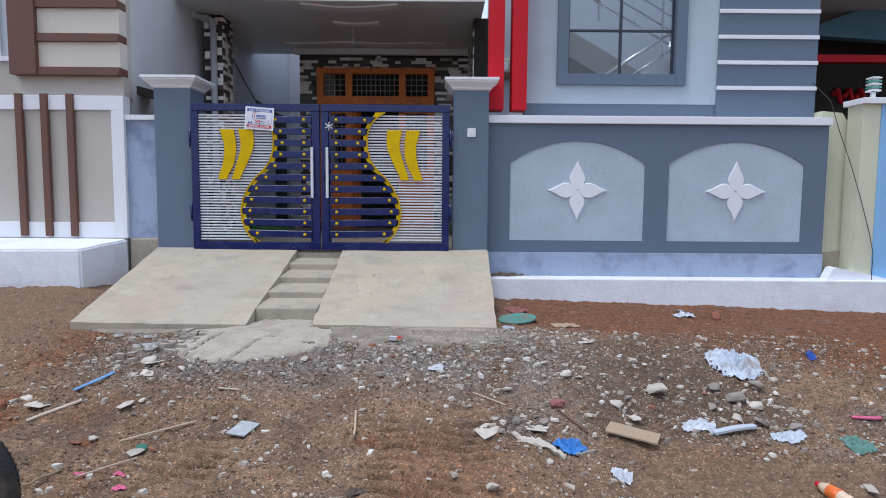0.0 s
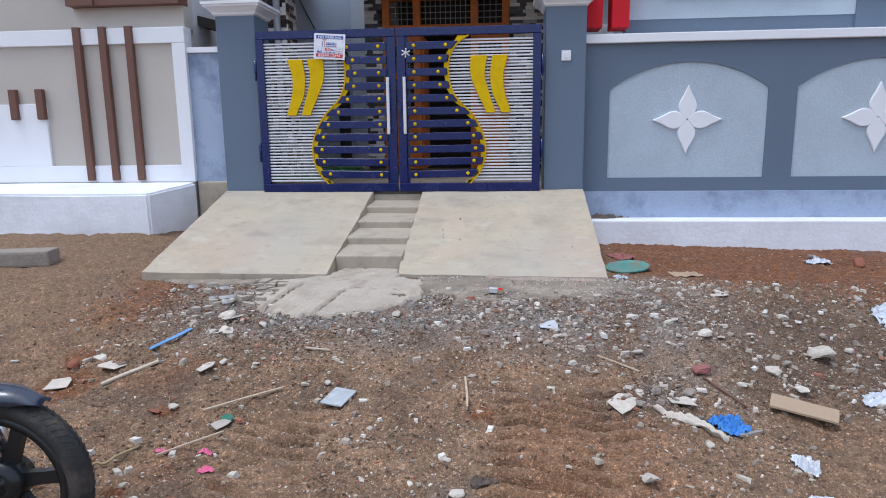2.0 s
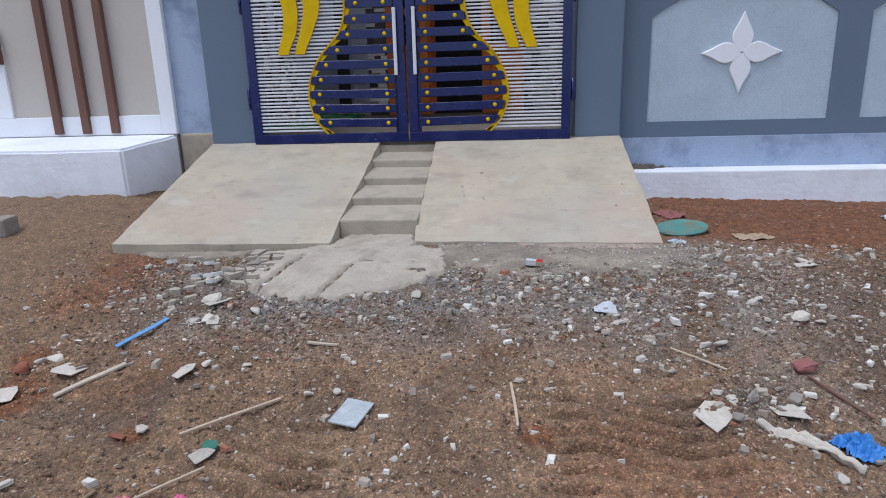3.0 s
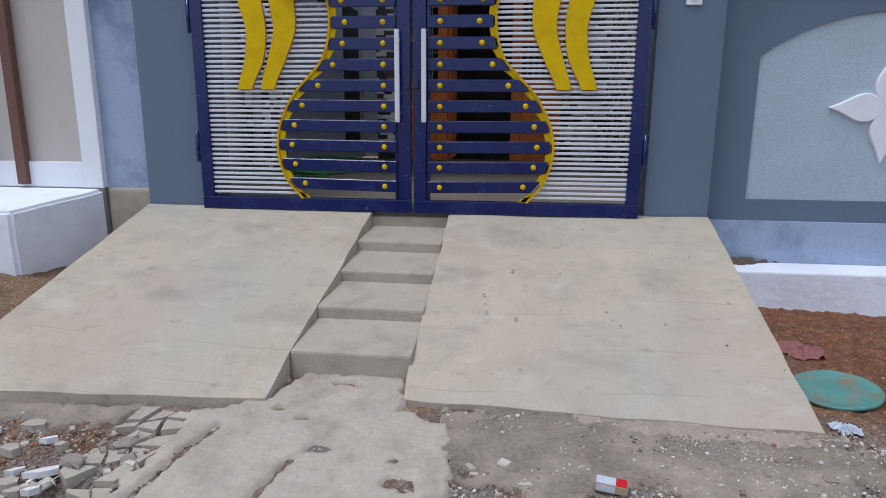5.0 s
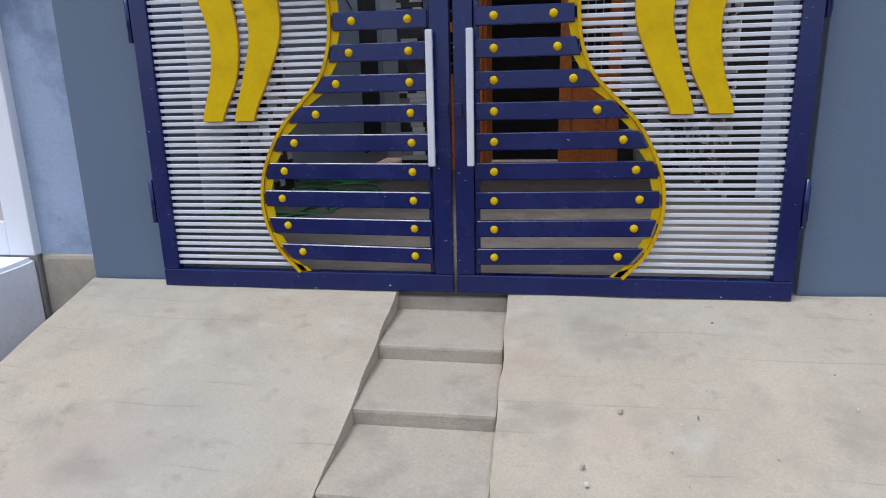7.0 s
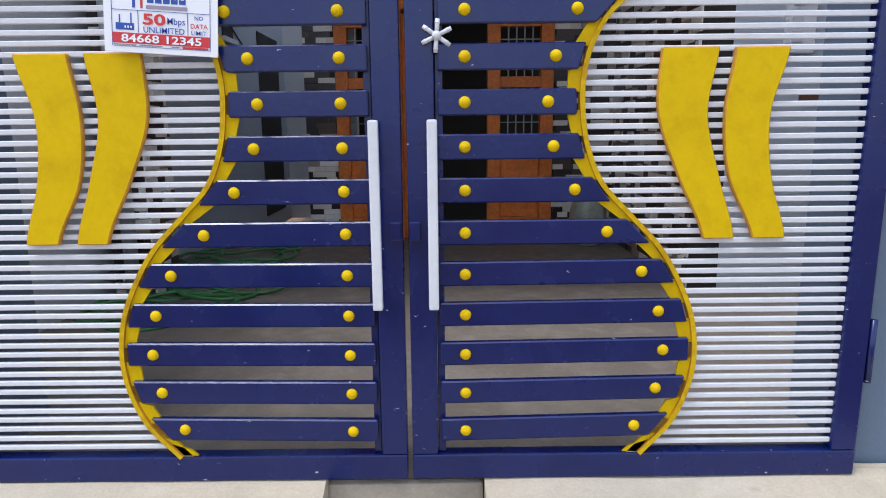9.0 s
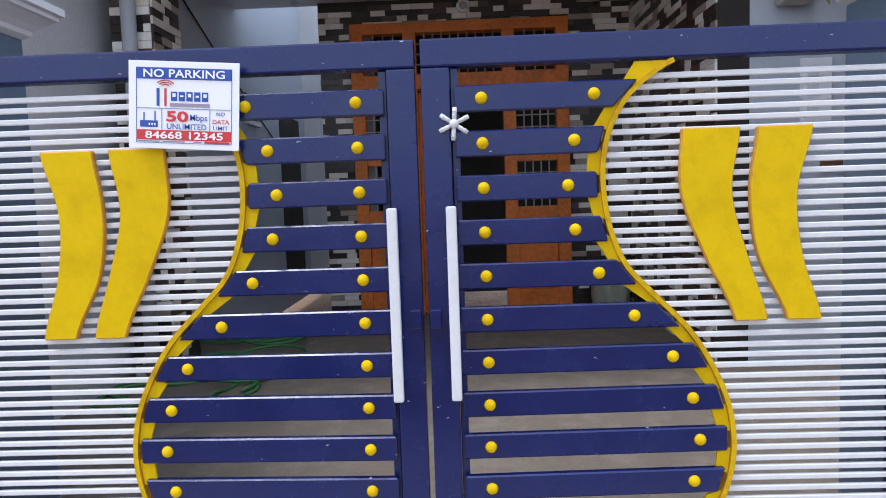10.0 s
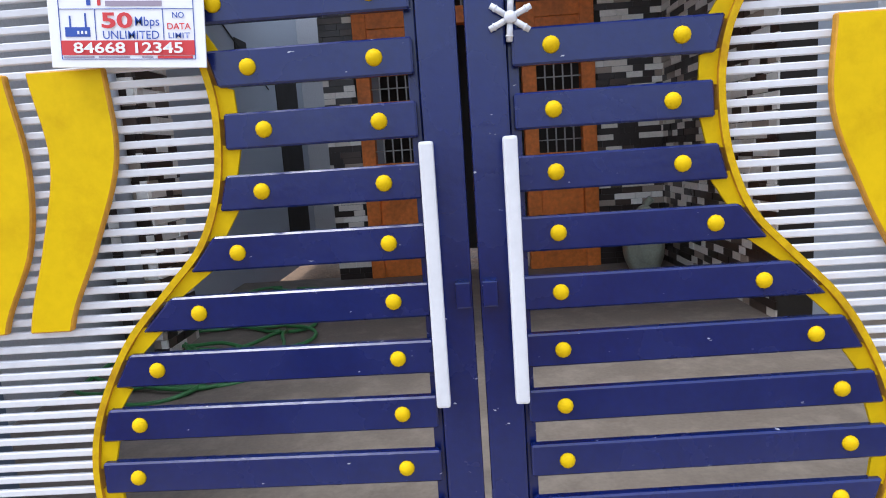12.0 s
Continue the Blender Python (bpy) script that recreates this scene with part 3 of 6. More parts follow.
def ribbon(line, lo, hi, y0, y1):
    """A band that follows a line, from lo to hi sideways of it."""
    b = bmesh.new()
    rows = []
    for i, (x, z) in enumerate(line):
        a, c = line[max(i - 1, 0)], line[min(i + 1, len(line) - 1)]
        d = Vector((c[0] - a[0], c[1] - a[1])).normalized()
        nrm = Vector((-d.y, d.x))
        rows.append([b.verts.new((x + nrm.x * o, y, z + nrm.y * o)) for o, y in ((lo, y0), (hi, y0), (hi, y1), (lo, y1))])
    for i in range(len(rows) - 1):
        for k in range(4):
            b.faces.new((rows[i][k], rows[i][(k + 1) % 4], rows[i + 1][(k + 1) % 4], rows[i + 1][k]))
    b.faces.new(rows[0])
    b.faces.new(rows[-1][::-1])
    return b


def flip(bm, s):
    """Mirror a leaf's part to the other side (s = -1) and set it at the gate's middle line."""
    for v in bm.verts:
        v.co.x = GC + s * v.co.x
    return bm


def dome(r, h, n=12):
    b = bmesh.new()
    bmesh.ops.create_uvsphere(b, u_segments=n, v_segments=8, radius=r)
    for v in b.verts:
        v.co = Vector((v.co.x, -max(v.co.z, 0.0) * h / r, v.co.y))
    for f in b.faces:
        f.smooth = True
    bmesh.ops.remove_doubles(b, verts=b.verts, dist=1e-5)
    return b


def petal_panel(left, right, z0, z1):
    """A curved sheet-metal leaf; left and right are its edges as (height 0..1, x)."""
    n = 20
    zs = [z1 - (z1 - z0) * i / n for i in range(n + 1)]
    lx = spline(left, n + 1)
    rx = spline(right, n + 1)
    outl = [(x, z) for (_, x), z in zip(lx, zs)] + [(x, z) for (_, x), z in reversed(list(zip(rx, zs)))]
    return outl


def gate_leaf(s, label):
    g = thing("gate_leaf", label, "gate", "gate leaves")
    x0, x1 = 0.008, 1.395
    y0, y1 = 6.93, 6.98
    part("top_rail", flip(box(x0, x1, y0, y1, 1.99, 2.068, 0.006), s), M_NAVY, g)
    part("bottom_rail", flip(box(x0, x1, y0, y1, 0.495, 0.578, 0.006), s), M_NAVY, g)
    part("meeting_stile", flip(box(x0, 0.088, y0 + 0.001, y1, 0.579, 1.989, 0.006), s), M_NAVY, g)
    part("hinge_stile", flip(box(1.318, x1, y0 + 0.001, y1, 0.579, 1.989, 0.006), s), M_NAVY, g)
    part("fixing_strip", flip(box(0.089, 0.112, 6.948, 6.972, 0.579, 1.989, 0.003), s), M_NAVY, g)
    for k in range(11):
        z = 1.900 - 0.1237 * k
        rise = 0.0 if k < 6 else 0.004 + 0.002 * (k - 6)
        xa, xb = 0.098, curve_x(z + 0.037) - 0.012
        xc = curve_x(z - 0.037) - 0.012
        sl = part("slat", flip(prism_xz([(xa, z - 0.036), (xc, z - 0.036 + rise), (xb, z + 0.036 + rise), (xa, z + 0.036)], 6.922, 6.946, 0.004), s), M_NAVY, g)
        for bx, bz in ((0.174, z), (curve_x(z) - 0.092 - (0.014 if k == 5 else -0.008 if k in (1, 4) else 0), z + rise)):
            d = dome(0.0175, 0.014)
            bmesh.ops.translate(d, verts=d.verts, vec=(bx, 6.9225, bz))
            part("bolt", flip(d, s), M_YELLOW, sl, "yellow domed bolt head")
    b = flip(ribbon(LINE, -0.001, 0.013, 6.926, 6.955), s)
    b.normal_update()
    for f in b.faces:
        f.material_index = 0 if abs(f.normal.y) > 0.9 else 1
    part("curved_strip", b, (M_RIBBON, M_EDGE), g, "curved yellow steel strip")
    # flat plates that back the strip between the slats
    rng = random.Random(5 + s)
    for k in range(11):
        zt, zb = 1.900 - 0.1237 * k - 0.030, 1.900 - 0.1237 * (k + 1) + 0.026
        w = 0.036 + 0.008 * rng.random()
        zt += 0.012 * rng.random()
        pts = [(curve_x(zt), zt), (curve_x(zb), zb), (curve_x(zb) - w * 0.9, zb + 0.006), (curve_x(zt) - w, zt - 0.012)]
        if zb > 0.55:
            part("backing_plate", flip(prism_xz(pts, 6.936, 6.944), s), M_YELLOW, g)
    pts = [(curve_x(0.62), 0.62), (curve_x(0.585), 0.58), (curve_x(0.585) - 0.05, 0.58), (curve_x(0.62) - 0.06, 0.60)]
    part("backing_plate", flip(prism_xz(pts, 6.936, 6.944), s), M_YELLOW, g)
    pts = [(curve_x(1.985), 1.985), (curve_x(1.92), 1.92), (curve_x(1.92) - 0.035, 1.925), (curve_x(1.985) - 0.09, 1.985)]
    part("backing_plate", flip(prism_xz(pts, 6.936, 6.944), s), M_YELLOW, g)
    for k in range(45):
        z = 1.946 - 0.0304 * k
        sag = 0.0015 * math.sin(k * 1.7)
        part("bar", flip(box(curve_x(z) + 0.004, 1.320, 6.944, 6.956, z - 0.0080 + sag, z + 0.0080 + sag, 0.0025, seg=1), s), M_BARS, g)
    a = petal_panel(((0, 0.722), (0.25, 0.720), (0.66, 0.788), (1, 0.870)), ((0, 0.882), (0.25, 0.860), (0.66, 0.905), (1, 0.960)), 1.257, 1.797)
    c = petal_panel(((0, 0.928), (0.25, 0.908), (0.62, 0.932), (1, 1.014)), ((0, 1.079), (0.25, 1.038), (0.62, 1.055), (1, 1.109)), 1.257, 1.796)
    for o in (a, c):
        b = flip(prism_xz(o, 6.924, 6.943, 0.003), s)
        b.normal_update()
        for f in b.faces:
            f.material_index = 0 if abs(f.normal.y) > 0.95 else 1
        part("leaf_panel", b, (M_YELLOW, M_EDGE), g, "yellow curved sheet-metal leaf panel")
    h = part("handle", flip(box(0.067, 0.096, 6.870, 6.893, 1.063, 1.606, 0.006), s), M_BARS, g, "long white pull handle")
    for z in (1.12, 1.55):
        part("standoff", flip(box(0.073, 0.088, 6.892, 6.932, z - 0.012, z + 0.012), s), M_BARS, h)
    part("latch_tab", flip(box(0.012, 0.044, 6.905, 6.932, 1.262, 1.318, 0.004), s), M_NAVY, g)
    for z in (1.70, 0.90):
        hg = part("hinge", flip(box(1.395, 1.428, 6.945, 6.985, z - 0.075, z + 0.075, 0.006), s), M_NAVY, g)
        part("hinge_pin", flip(tube([(1.41, 6.940, z - 0.10), (1.41, 6.940, z + 0.10)], 0.011), s), M_NAVY, hg)
    return g


gate_leaf(-1, "closed navy steel gate leaf with white bars and number sign")
gate_leaf(1, "closed navy steel gate leaf with white bars and star")

star = thing("star_ornament", "white six-armed plastic star stuck on the gate", "ornament")
for k in range(6):
    a = k * math.pi / 3 + 0.45
    b = tube([(0.006 * math.cos(a), 0, 0.006 * math.sin(a)), (0.045 * math.cos(a), 0, 0.045 * math.sin(a))], 0.0062)
    b = tube([(0.033 * math.cos(a), 0, 0.033 * math.sin(a)), (0.036 * math.cos(a), 0, 0.036 * math.sin(a))], 0.0075, bm=b)
    bmesh.ops.translate(b, verts=b.verts, vec=(-1.238, 6.922, 1.832))
    part("arm", b, M_BARS, star)
d = dome(0.013, 0.01)
bmesh.ops.translate(d, verts=d.verts, vec=(-1.238, 6.917, 1.832))
part("hub", d, M_BARS, star)

# ---------------------------------------------------------------- house: porch, facade
b = box(-3.45, 4.26, 7.28, 11.4, 0.2, 0.50)
b = box(-2.755, 0.105, 6.988, 7.28, 0.2, 0.499, bm=b)
structure("porch_floor", b, M_FLOOR, "dusty brown stone porch floor behind the gate", "floor")
cb = box(-3.45, 0.52, 8.48, 11.7, 3.60, 3.85)
structure("ceiling", cb, M_CEIL, "grey glossy porch ceiling with pale strips", "ceiling")
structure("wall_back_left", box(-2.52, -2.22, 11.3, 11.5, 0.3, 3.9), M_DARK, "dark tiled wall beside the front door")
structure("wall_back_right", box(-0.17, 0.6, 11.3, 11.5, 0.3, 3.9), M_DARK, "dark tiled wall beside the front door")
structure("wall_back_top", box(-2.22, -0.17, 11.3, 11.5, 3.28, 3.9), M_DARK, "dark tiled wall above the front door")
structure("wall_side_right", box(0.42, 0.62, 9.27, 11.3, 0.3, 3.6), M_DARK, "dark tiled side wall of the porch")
structure("wall_stair", box(0.62, 4.26, 9.27, 9.45, 0.3, 5.0), M_PORCHWALL, "plain blue-grey wall of the stair lobby")
structure("wall_passage", box(-3.6, -3.45, 9.7, 16, 0.3, 5.5), M_PORCHWALL, "blue-grey side passage wall")
structure("wall_house_side", box(-2.52, -2.36, 11.5, 16, 0.3, 3.9), M_PORCHWALL, "blue-grey side wall of the house")
# the room's darkness is put into this wall's colour
structure("wall_inner_back", box(-2.36, 4.2, 14, 14.2, 0.3, 3.9), M_DARK, "back wall behind the door, coloured near-black for an unlit room")
structure("roof_slab", box(-2.52, 4.4, 11.7, 16, 3.9, 4.1), M_SIDE, "flat concrete roof over the rooms", "roof")

facade = thing("facade", "pale blue-grey house front with slate bands and white stripes", "house front", kind="structure")


def frame_wall(x0, x1, z0, z1, hx0, hx1, hz0, hz1, y0, y1):
    b = None
    for q in ((x0, hx0, z0, z1), (hx1, x1, z0, z1), (hx0, hx1, z0, hz0), (hx0, hx1, hz1, z1)):
        b = box(q[0], q[1], y0, y1, q[2], q[3], bm=b)
    return b


part("wall_panel", frame_wall(0.93, 3.13, 2.165, 5.0, 1.40, 2.66, 2.49, 3.9, 7.45, 7.6), M_PANEL, facade)
part("base_strip", box(0.93, 3.13, 7.455, 7.6, 1.9, 2.165), M_GREY, facade)
part("striped_wall", box(3.13, 4.265, 7.43, 7.6, 1.9, 5.0), M_GREY, facade, "slate-grey wall")
for k in range(8):
    z = 2.352 + 0.2855 * k
    part("stripe", box(3.125, 4.27, 7.412, 7.432, z - 0.022, z + 0.022, 0.004), M_WHITE, facade, "white stripe")
structure("wall_facade_end", box(4.12, 4.265, 7.6, 9.27, 0.4, 5.0), M_GREY, "slate-grey end wall of the house")
for x in (0.50, 0.755):
    tagged(bm_obj("facade_fin", box(x, x + 0.165, 7.20, 7.47, 2.06, 5.0, 0.006), M_RED), "tall red painted fin on the house front", "fin", "red fins")

win = thing("window_1", "aluminium window in a slate-grey surround", "window", kind="structure")
b = None
for q in ((1.29, 1.415, 2.375, 4.0), (2.645, 2.765, 2.375, 4.0), (1.415, 2.645, 2.375, 2.50), (1.415, 2.645, 3.88, 4.0)):
    b = box(q[0], q[1], 7.41, 7.52, q[2], q[3], 0.004, bm=b)
part("surround", b, M_GREY, win)
b = None
for q in ((1.415, 1.44, 2.50, 3.88), (2.62, 2.645, 2.50, 3.88), (2.015, 2.045, 2.50, 3.88), (1.44, 2.62, 2.50, 2.515), (1.44, 2.62, 2.99, 3.015)):
    b = box(q[0], q[1], 7.50, 7.54, q[2], q[3], 0.003, bm=b)
M_ALU = mat("dark_aluminium", (0.03, 0.038, 0.055), 0.4, metal=0.0, vary=0.05, bump=0)
part("window_frame", b, M_ALU, win)
for xa, xb in ((1.44, 2.015), (2.045, 2.62)):
    for za, zb in ((2.515, 2.99), (3.015, 3.88)):
        pn = part("pane", box(xa, xb, 7.518, 7.522, za, zb), M_GLASS, win)
        pn.visible_shadow = False

# stair seen through the window
stair = thing("staircase", "concrete stair flights with steel railing behind the window", "staircase")
part("upper_flight", prism_xz([(0.95, 3.575), (0.95, 3.25), (2.95, 2.10), (2.95, 2.44)], 8.32, 9.2), M_SOFFIT, stair, "plastered stair flight")
part("lower_flight", prism_xz([(1.9, 2.30), (1.95, 1.9), (3.9, 3.1), (3.9, 3.50)], 7.75, 8.22), M_SIDE, stair, "plastered stair flight")
part("landing", box(3.3, 4.1, 8.24, 9.25, 2.95, 3.1), M_SIDE, stair)
for dz, r in ((0.0, 0.014), (0.18, 0.012), (0.36, 0.012), (0.56, 0.02)):
    part("rail", tube([(1.0, 8.30, 4.085 + dz), (3.1, 8.30, 2.90 + dz)], r), M_STEEL, stair, "steel rail")
part("handrail", tube([(1.95, 8.26, 2.58), (2.88, 8.26, 3.175)], 0.022), M_STEEL, stair, "steel handrail")
for x, z in ((2.30, 2.59), (2.60, 2.61)):
    part("rail", tube([(x, 8.26, z), (2.87, 8.26, z + (2.87 - x) * 0.63)], 0.012), M_STEEL, stair, "steel rail")
for x, z0, z1 in ((1.95, 3.316, 4.4), (2.76, 2.85, 4.4), (2.868, 2.45, 3.17)):
    part("baluster", tube([(x, 8.27, z0), (x, 8.27, z1)], 0.015), M_STEEL, stair, "steel baluster")

# ---------------------------------------------------------------- front door with barred fanlight
door = thing("door_1", "brown teak double door, one leaf ajar, with barred fanlights", "door", kind="structure")
DX0, DX1, DZ0, DZ1, DY = -2.22, -0.17, 0.50, 3.28, 11.24
XS = (DX0, -1.66, -0.73, DX1)
for x in (DX0 + 0.06, -1.66, -0.73, DX1 - 0.06):
    part("post", box(x - 0.06, x + 0.06, DY, DY + 0.12, DZ0, DZ1, 0.006), M_WOOD, door)
part("head", box(DX0, DX1, DY - 0.004, DY + 0.12, DZ1 - 0.10, DZ1, 0.006), M_WOOD, door)
part("transom", box(DX0 + 0.12, DX1 - 0.12, DY + 0.004, DY + 0.12, 2.66, 2.80, 0.006), M_WOOD, door)
for xa, xb in ((DX0 + 0.12, -1.72), (-1.60, -0.79), (-0.67, DX1 - 0.12)):
    n = max(3, round((xb - xa) / 0.085))
    for i in range(1, n):
        x = xa + (xb - xa) * i / n
        part("bar", box(x - 0.006, x + 0.006, DY + 0.03, DY + 0.042, 2.80, 3.18), M_IRON, door)
    for i in range(1, 4):
        z = 2.80 + 0.38 * i / 4
        part("bar", box(xa, xb, DY + 0.043, DY + 0.053, z - 0.006, z + 0.006), M_IRON, door)


def side_light(xa, xb):
    """A panelled side piece: barred openings between wooden rails."""
    for z0, z1 in ((0.50, 0.72), (1.40, 1.52), (1.95, 2.05), (2.5, 2.66)):
        part("rail", box(xa, xb, DY + 0.02, DY + 0.10, z0, z1, 0.005), M_WOOD, door)
    part("panel", box(xa, xb, DY + 0.05, DY + 0.08, 0.72, 1.40, 0.01), M_WOOD, door)
    for z0, z1 in ((1.52, 1.95), (2.05, 2.5)):
        for i in range(1, 5):
            x = xa + (xb - xa) * i / 5
            part("bar", box(x - 0.006, x + 0.006, DY + 0.03, DY + 0.042, z0, z1), M_IRON, door)
        for i in range(1, 4):
            z = z0 + (z1 - z0) * i / 4
            part("bar", box(xa, xb, DY + 0.043, DY + 0.053, z - 0.005, z + 0.005), M_IRON, door)


side_light(DX0 + 0.12, -1.72)
side_light(-0.67, DX1 - 0.12)

# ---------------------------------------------------------------- neighbour's house, left
nb = thing("neighbour_house", "beige neighbouring house with brown bands and white-framed compound wall", "house", kind="structure")
part("compound_wall", box(-9, -3.52, 7.06, 7.2, 0.0, 2.14), M_BEIGE, nb)
part("white_frame_top", box(-9, -3.5, 7.03, 7.19, 2.0, 2.155, 0.006), M_WHITE, nb)
part("white_frame_side", box(-3.64, -3.5, 7.031, 7.19, 0.60, 2.0, 0.006), M_WHITE, nb)
part("white_frame_base", box(-9, -3.64, 7.032, 7.19, 0.60, 0.775, 0.006), M_WHITE, nb)
part("white_block", box(-9, -5.07, 7.033, 7.19, 0.775, 1.42, 0.006), M_WHITE, nb)
for x in (-4.665, -4.39, -4.11):
    part("brown_bar", box(x, x + 0.074, 6.995, 7.05, 0.62, 2.17, 0.006), M_BROWN, nb, "brown vertical bar")
for x in (-5.44, -5.145, -5.73):
    part("brown_bar", box(x, x + 0.08, 6.995, 7.05, 1.26, 1.57, 0.006), M_BROWN, nb, "short brown bar")
part("front_wall", box(-4.69, -3.52, 7.10, 7.3, 2.155, 6.0), M_BEIGE, nb)
part("side_wall", box(-3.68, -3.52, 7.3, 9.7, 0.0, 6.0), M_SIDE, nb, "pale plaster side wall")
part("rear_wall", box(-9, -4.69, 8.0, 8.2, 2.155, 6.0), M_BEIGE, nb)
part("corner_column", box(-4.69, -4.40, 6.98, 7.2, 2.37, 6.0, 0.006), M_BROWN, nb, "brown painted column")
for k in range(6):
    z = 2.37 + 0.355 * k
    part("brown_band", box(-4.40, -3.515, 7.0, 7.2, z, z + 0.085, 0.005), M_BROWN, nb, "brown painted band")
    part("cream_band", box(-4.40, -3.518, 7.04, 7.2, z + 0.085, z + 0.355), M_CREAM, nb, "cream painted band")
pb = bmesh.new()
low = [pb.verts.new((x, y, -0.1)) for x, y in ((-9, 6.38), (-3.66, 6.38), (-3.49, 7.04), (-9, 7.04))]
top = [pb.verts.new((x, y, z)) for x, y, z in ((-9, 6.39, 0.54), (-3.67, 6.39, 0.53), (-3.50, 7.04, 0.595), (-9, 7.04, 0.60))]
pb.faces.new(low[::-1])
pb.faces.new(top)
for k in range(4):
    pb.faces.new((low[k], low[(k + 1) % 4], top[(k + 1) % 4], top[k]))
bmesh.ops.bevel(pb, geom=pb.edges[:], offset=0.02, segments=2, affect="EDGES")
bmesh.ops.subdivide_edges(pb, edges=[e for e in pb.edges if e.calc_length() > 0.3], cuts=6, use_grid_fill=True)
for v in pb.verts:
    v.co += Vector((0.0, 0.012 * noise.noise(v.co * 4), 0.01 * noise.noise(v.co * 5)))
structure("plinth_neighbour", pb, M_WHITEWASH, "whitewashed plinth of the neighbouring wall", "plinth")
structure("wall_left_infill", box(-3.5, -3.15, 7.08, 7.2, 0.0, 1.90), M_BAND, "pale blue wall piece beside the gate pillar")
structure("wall_left_base", box(-3.49, -3.152, 7.055, 7.2, 0.0, 0.60, 0.02), M_STEP, "rough bare cement base beside the gate pillar")
structure("trim_left_coping", box(-3.5, -3.15, 7.05, 7.22, 1.90, 1.955, 0.005), M_WHITE, "white coping on the wall piece", "coping")

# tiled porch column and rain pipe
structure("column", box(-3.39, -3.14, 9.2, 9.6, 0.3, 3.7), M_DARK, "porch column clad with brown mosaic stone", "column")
pipe = thing("rain_pipe", "grey plastic rain pipe down the porch column", "pipe")
part("run", tube([(-3.24, 9.12, 0.5), (-3.24, 9.12, 3.42)], 0.045, 12), M_PVC, pipe)
part("elbow", tube([(-3.24, 9.12, 3.40), (-3.26, 9.12, 3.50), (-3.34, 9.12, 3.54), (-3.52, 9.12, 3.56), (-3.54, 9.12, 3.8)], 0.05, 12), M_PVC, pipe)

# ---------------------------------------------------------------- neighbour, right
M_YWALL = mat("pale_yellow_paint", (0.62, 0.63, 0.47), 0.75, vary=0.06, bump=0.15)
M_SKYBLUE = mat("sky_blue_paint", (0.26, 0.50, 0.78), 0.7, vary=0.05, bump=0.15)
structure("wall_yellow", prism_xz([(4.27, 0.1), (4.75, 0.1), (4.75, 2.02), (4.56, 1.97), (4.50, 2.06), (4.27, 2.08)], 7.28, 7.45), M_YWALL, "pale yellow boundary wall of the neighbouring plot")
structure("wall_blue_end", box(4.54, 4.735, 6.985, 7.25, -0.2, 2.12, 0.004), M_YWALL, "pale yellow end of the neighbouring compound wall")
structure("wall_blue", box(4.737, 9, 6.98, 7.25, -0.2, 2.12, 0.006), M_SKYBLUE, "sky-blue compound wall of the neighbouring plot")
structure("trim_blue_coping", box(4.51, 9, 6.93, 7.30, 2.12, 2.185, 0.008), M_WHITE, "white coping on the blue wall", "coping")
# near-black wall colour stands for shade deep in the porch
structure("wall_far_porch", box(4.3, 12, 10.5, 10.7, 0, 6), M_DARK, "back wall of the neighbouring porch, coloured near-black for its shade")
structure("ceiling_far_porch", box(4.3, 12, 7.5, 10.7, 3.9, 4.1), M_CEIL, "ceiling of the neighbouring porch", "ceiling")

# ---------------------------------------------------------------- porch details
def strips(u0, u1, z0, z1, place, seed, h=0.052, gap=0.003, skip=None):
    """Split-face stone strips laid in broken courses; place(u, z, out) gives a point of the wall. Yields the eight corners of each piece."""
    rng = random.Random(seed)
    rows = int((z1 - z0) / h)
    for r in range(rows):
        za, zb = z0 + r * h, z0 + (r + 1) * h - gap
        u = u0 - rng.random() * 0.12
        while u < u1:
            w = rng.choice((0.10, 0.14, 0.18, 0.22))
            a, b = max(u, u0), min(u + w - gap, u1)
            if b - a > 0.02 and not (skip and skip((a + b) / 2, (za + zb) / 2)):
                o = 0.008 + 0.010 * rng.random()
                yield [place(q, z, d) for d in (0.0, o) for q, z in ((a, za), (b, za), (b, zb), (a, zb))]
            u += w


QUADS = ((4, 5, 6, 7), (0, 1, 5, 4), (1, 2, 6, 5), (2, 3, 7, 6), (3, 0, 4, 7))


def strip_mesh(name, pieces, material):
    verts, faces = [], []
    for p in pieces:
        k = len(verts)
        verts += p
        faces += [tuple(i + k for i in q) for q in QUADS]
    me = bpy.data.meshes.new(name)
    me.from_pydata(verts, [], faces)
    me.materials.append(material)
    return me


side = tagged(new("stone_cladding", strip_mesh("stone_cladding", strips(9.27, 11.3, 0.5, 3.6, lambda u, z, d: (0.42 - d, u, z), 3), M_TILE)),
              "brown and cream split-stone cladding on the porch side wall", "stone cladding", kind="stuff")
col = list(strips(-3.39, -3.14, 0.5, 3.6, lambda u, z, d: (u, 9.2 - d, z), 4)) + list(strips(9.2, 9.6, 0.5, 3.6, lambda u, z, d: (-3.14 + d, u, z), 5))
tagged(new("column_cladding", strip_mesh("column_cladding", col, M_TILE)), "brown and cream split-stone cladding on the porch column", "stone cladding", kind="stuff")

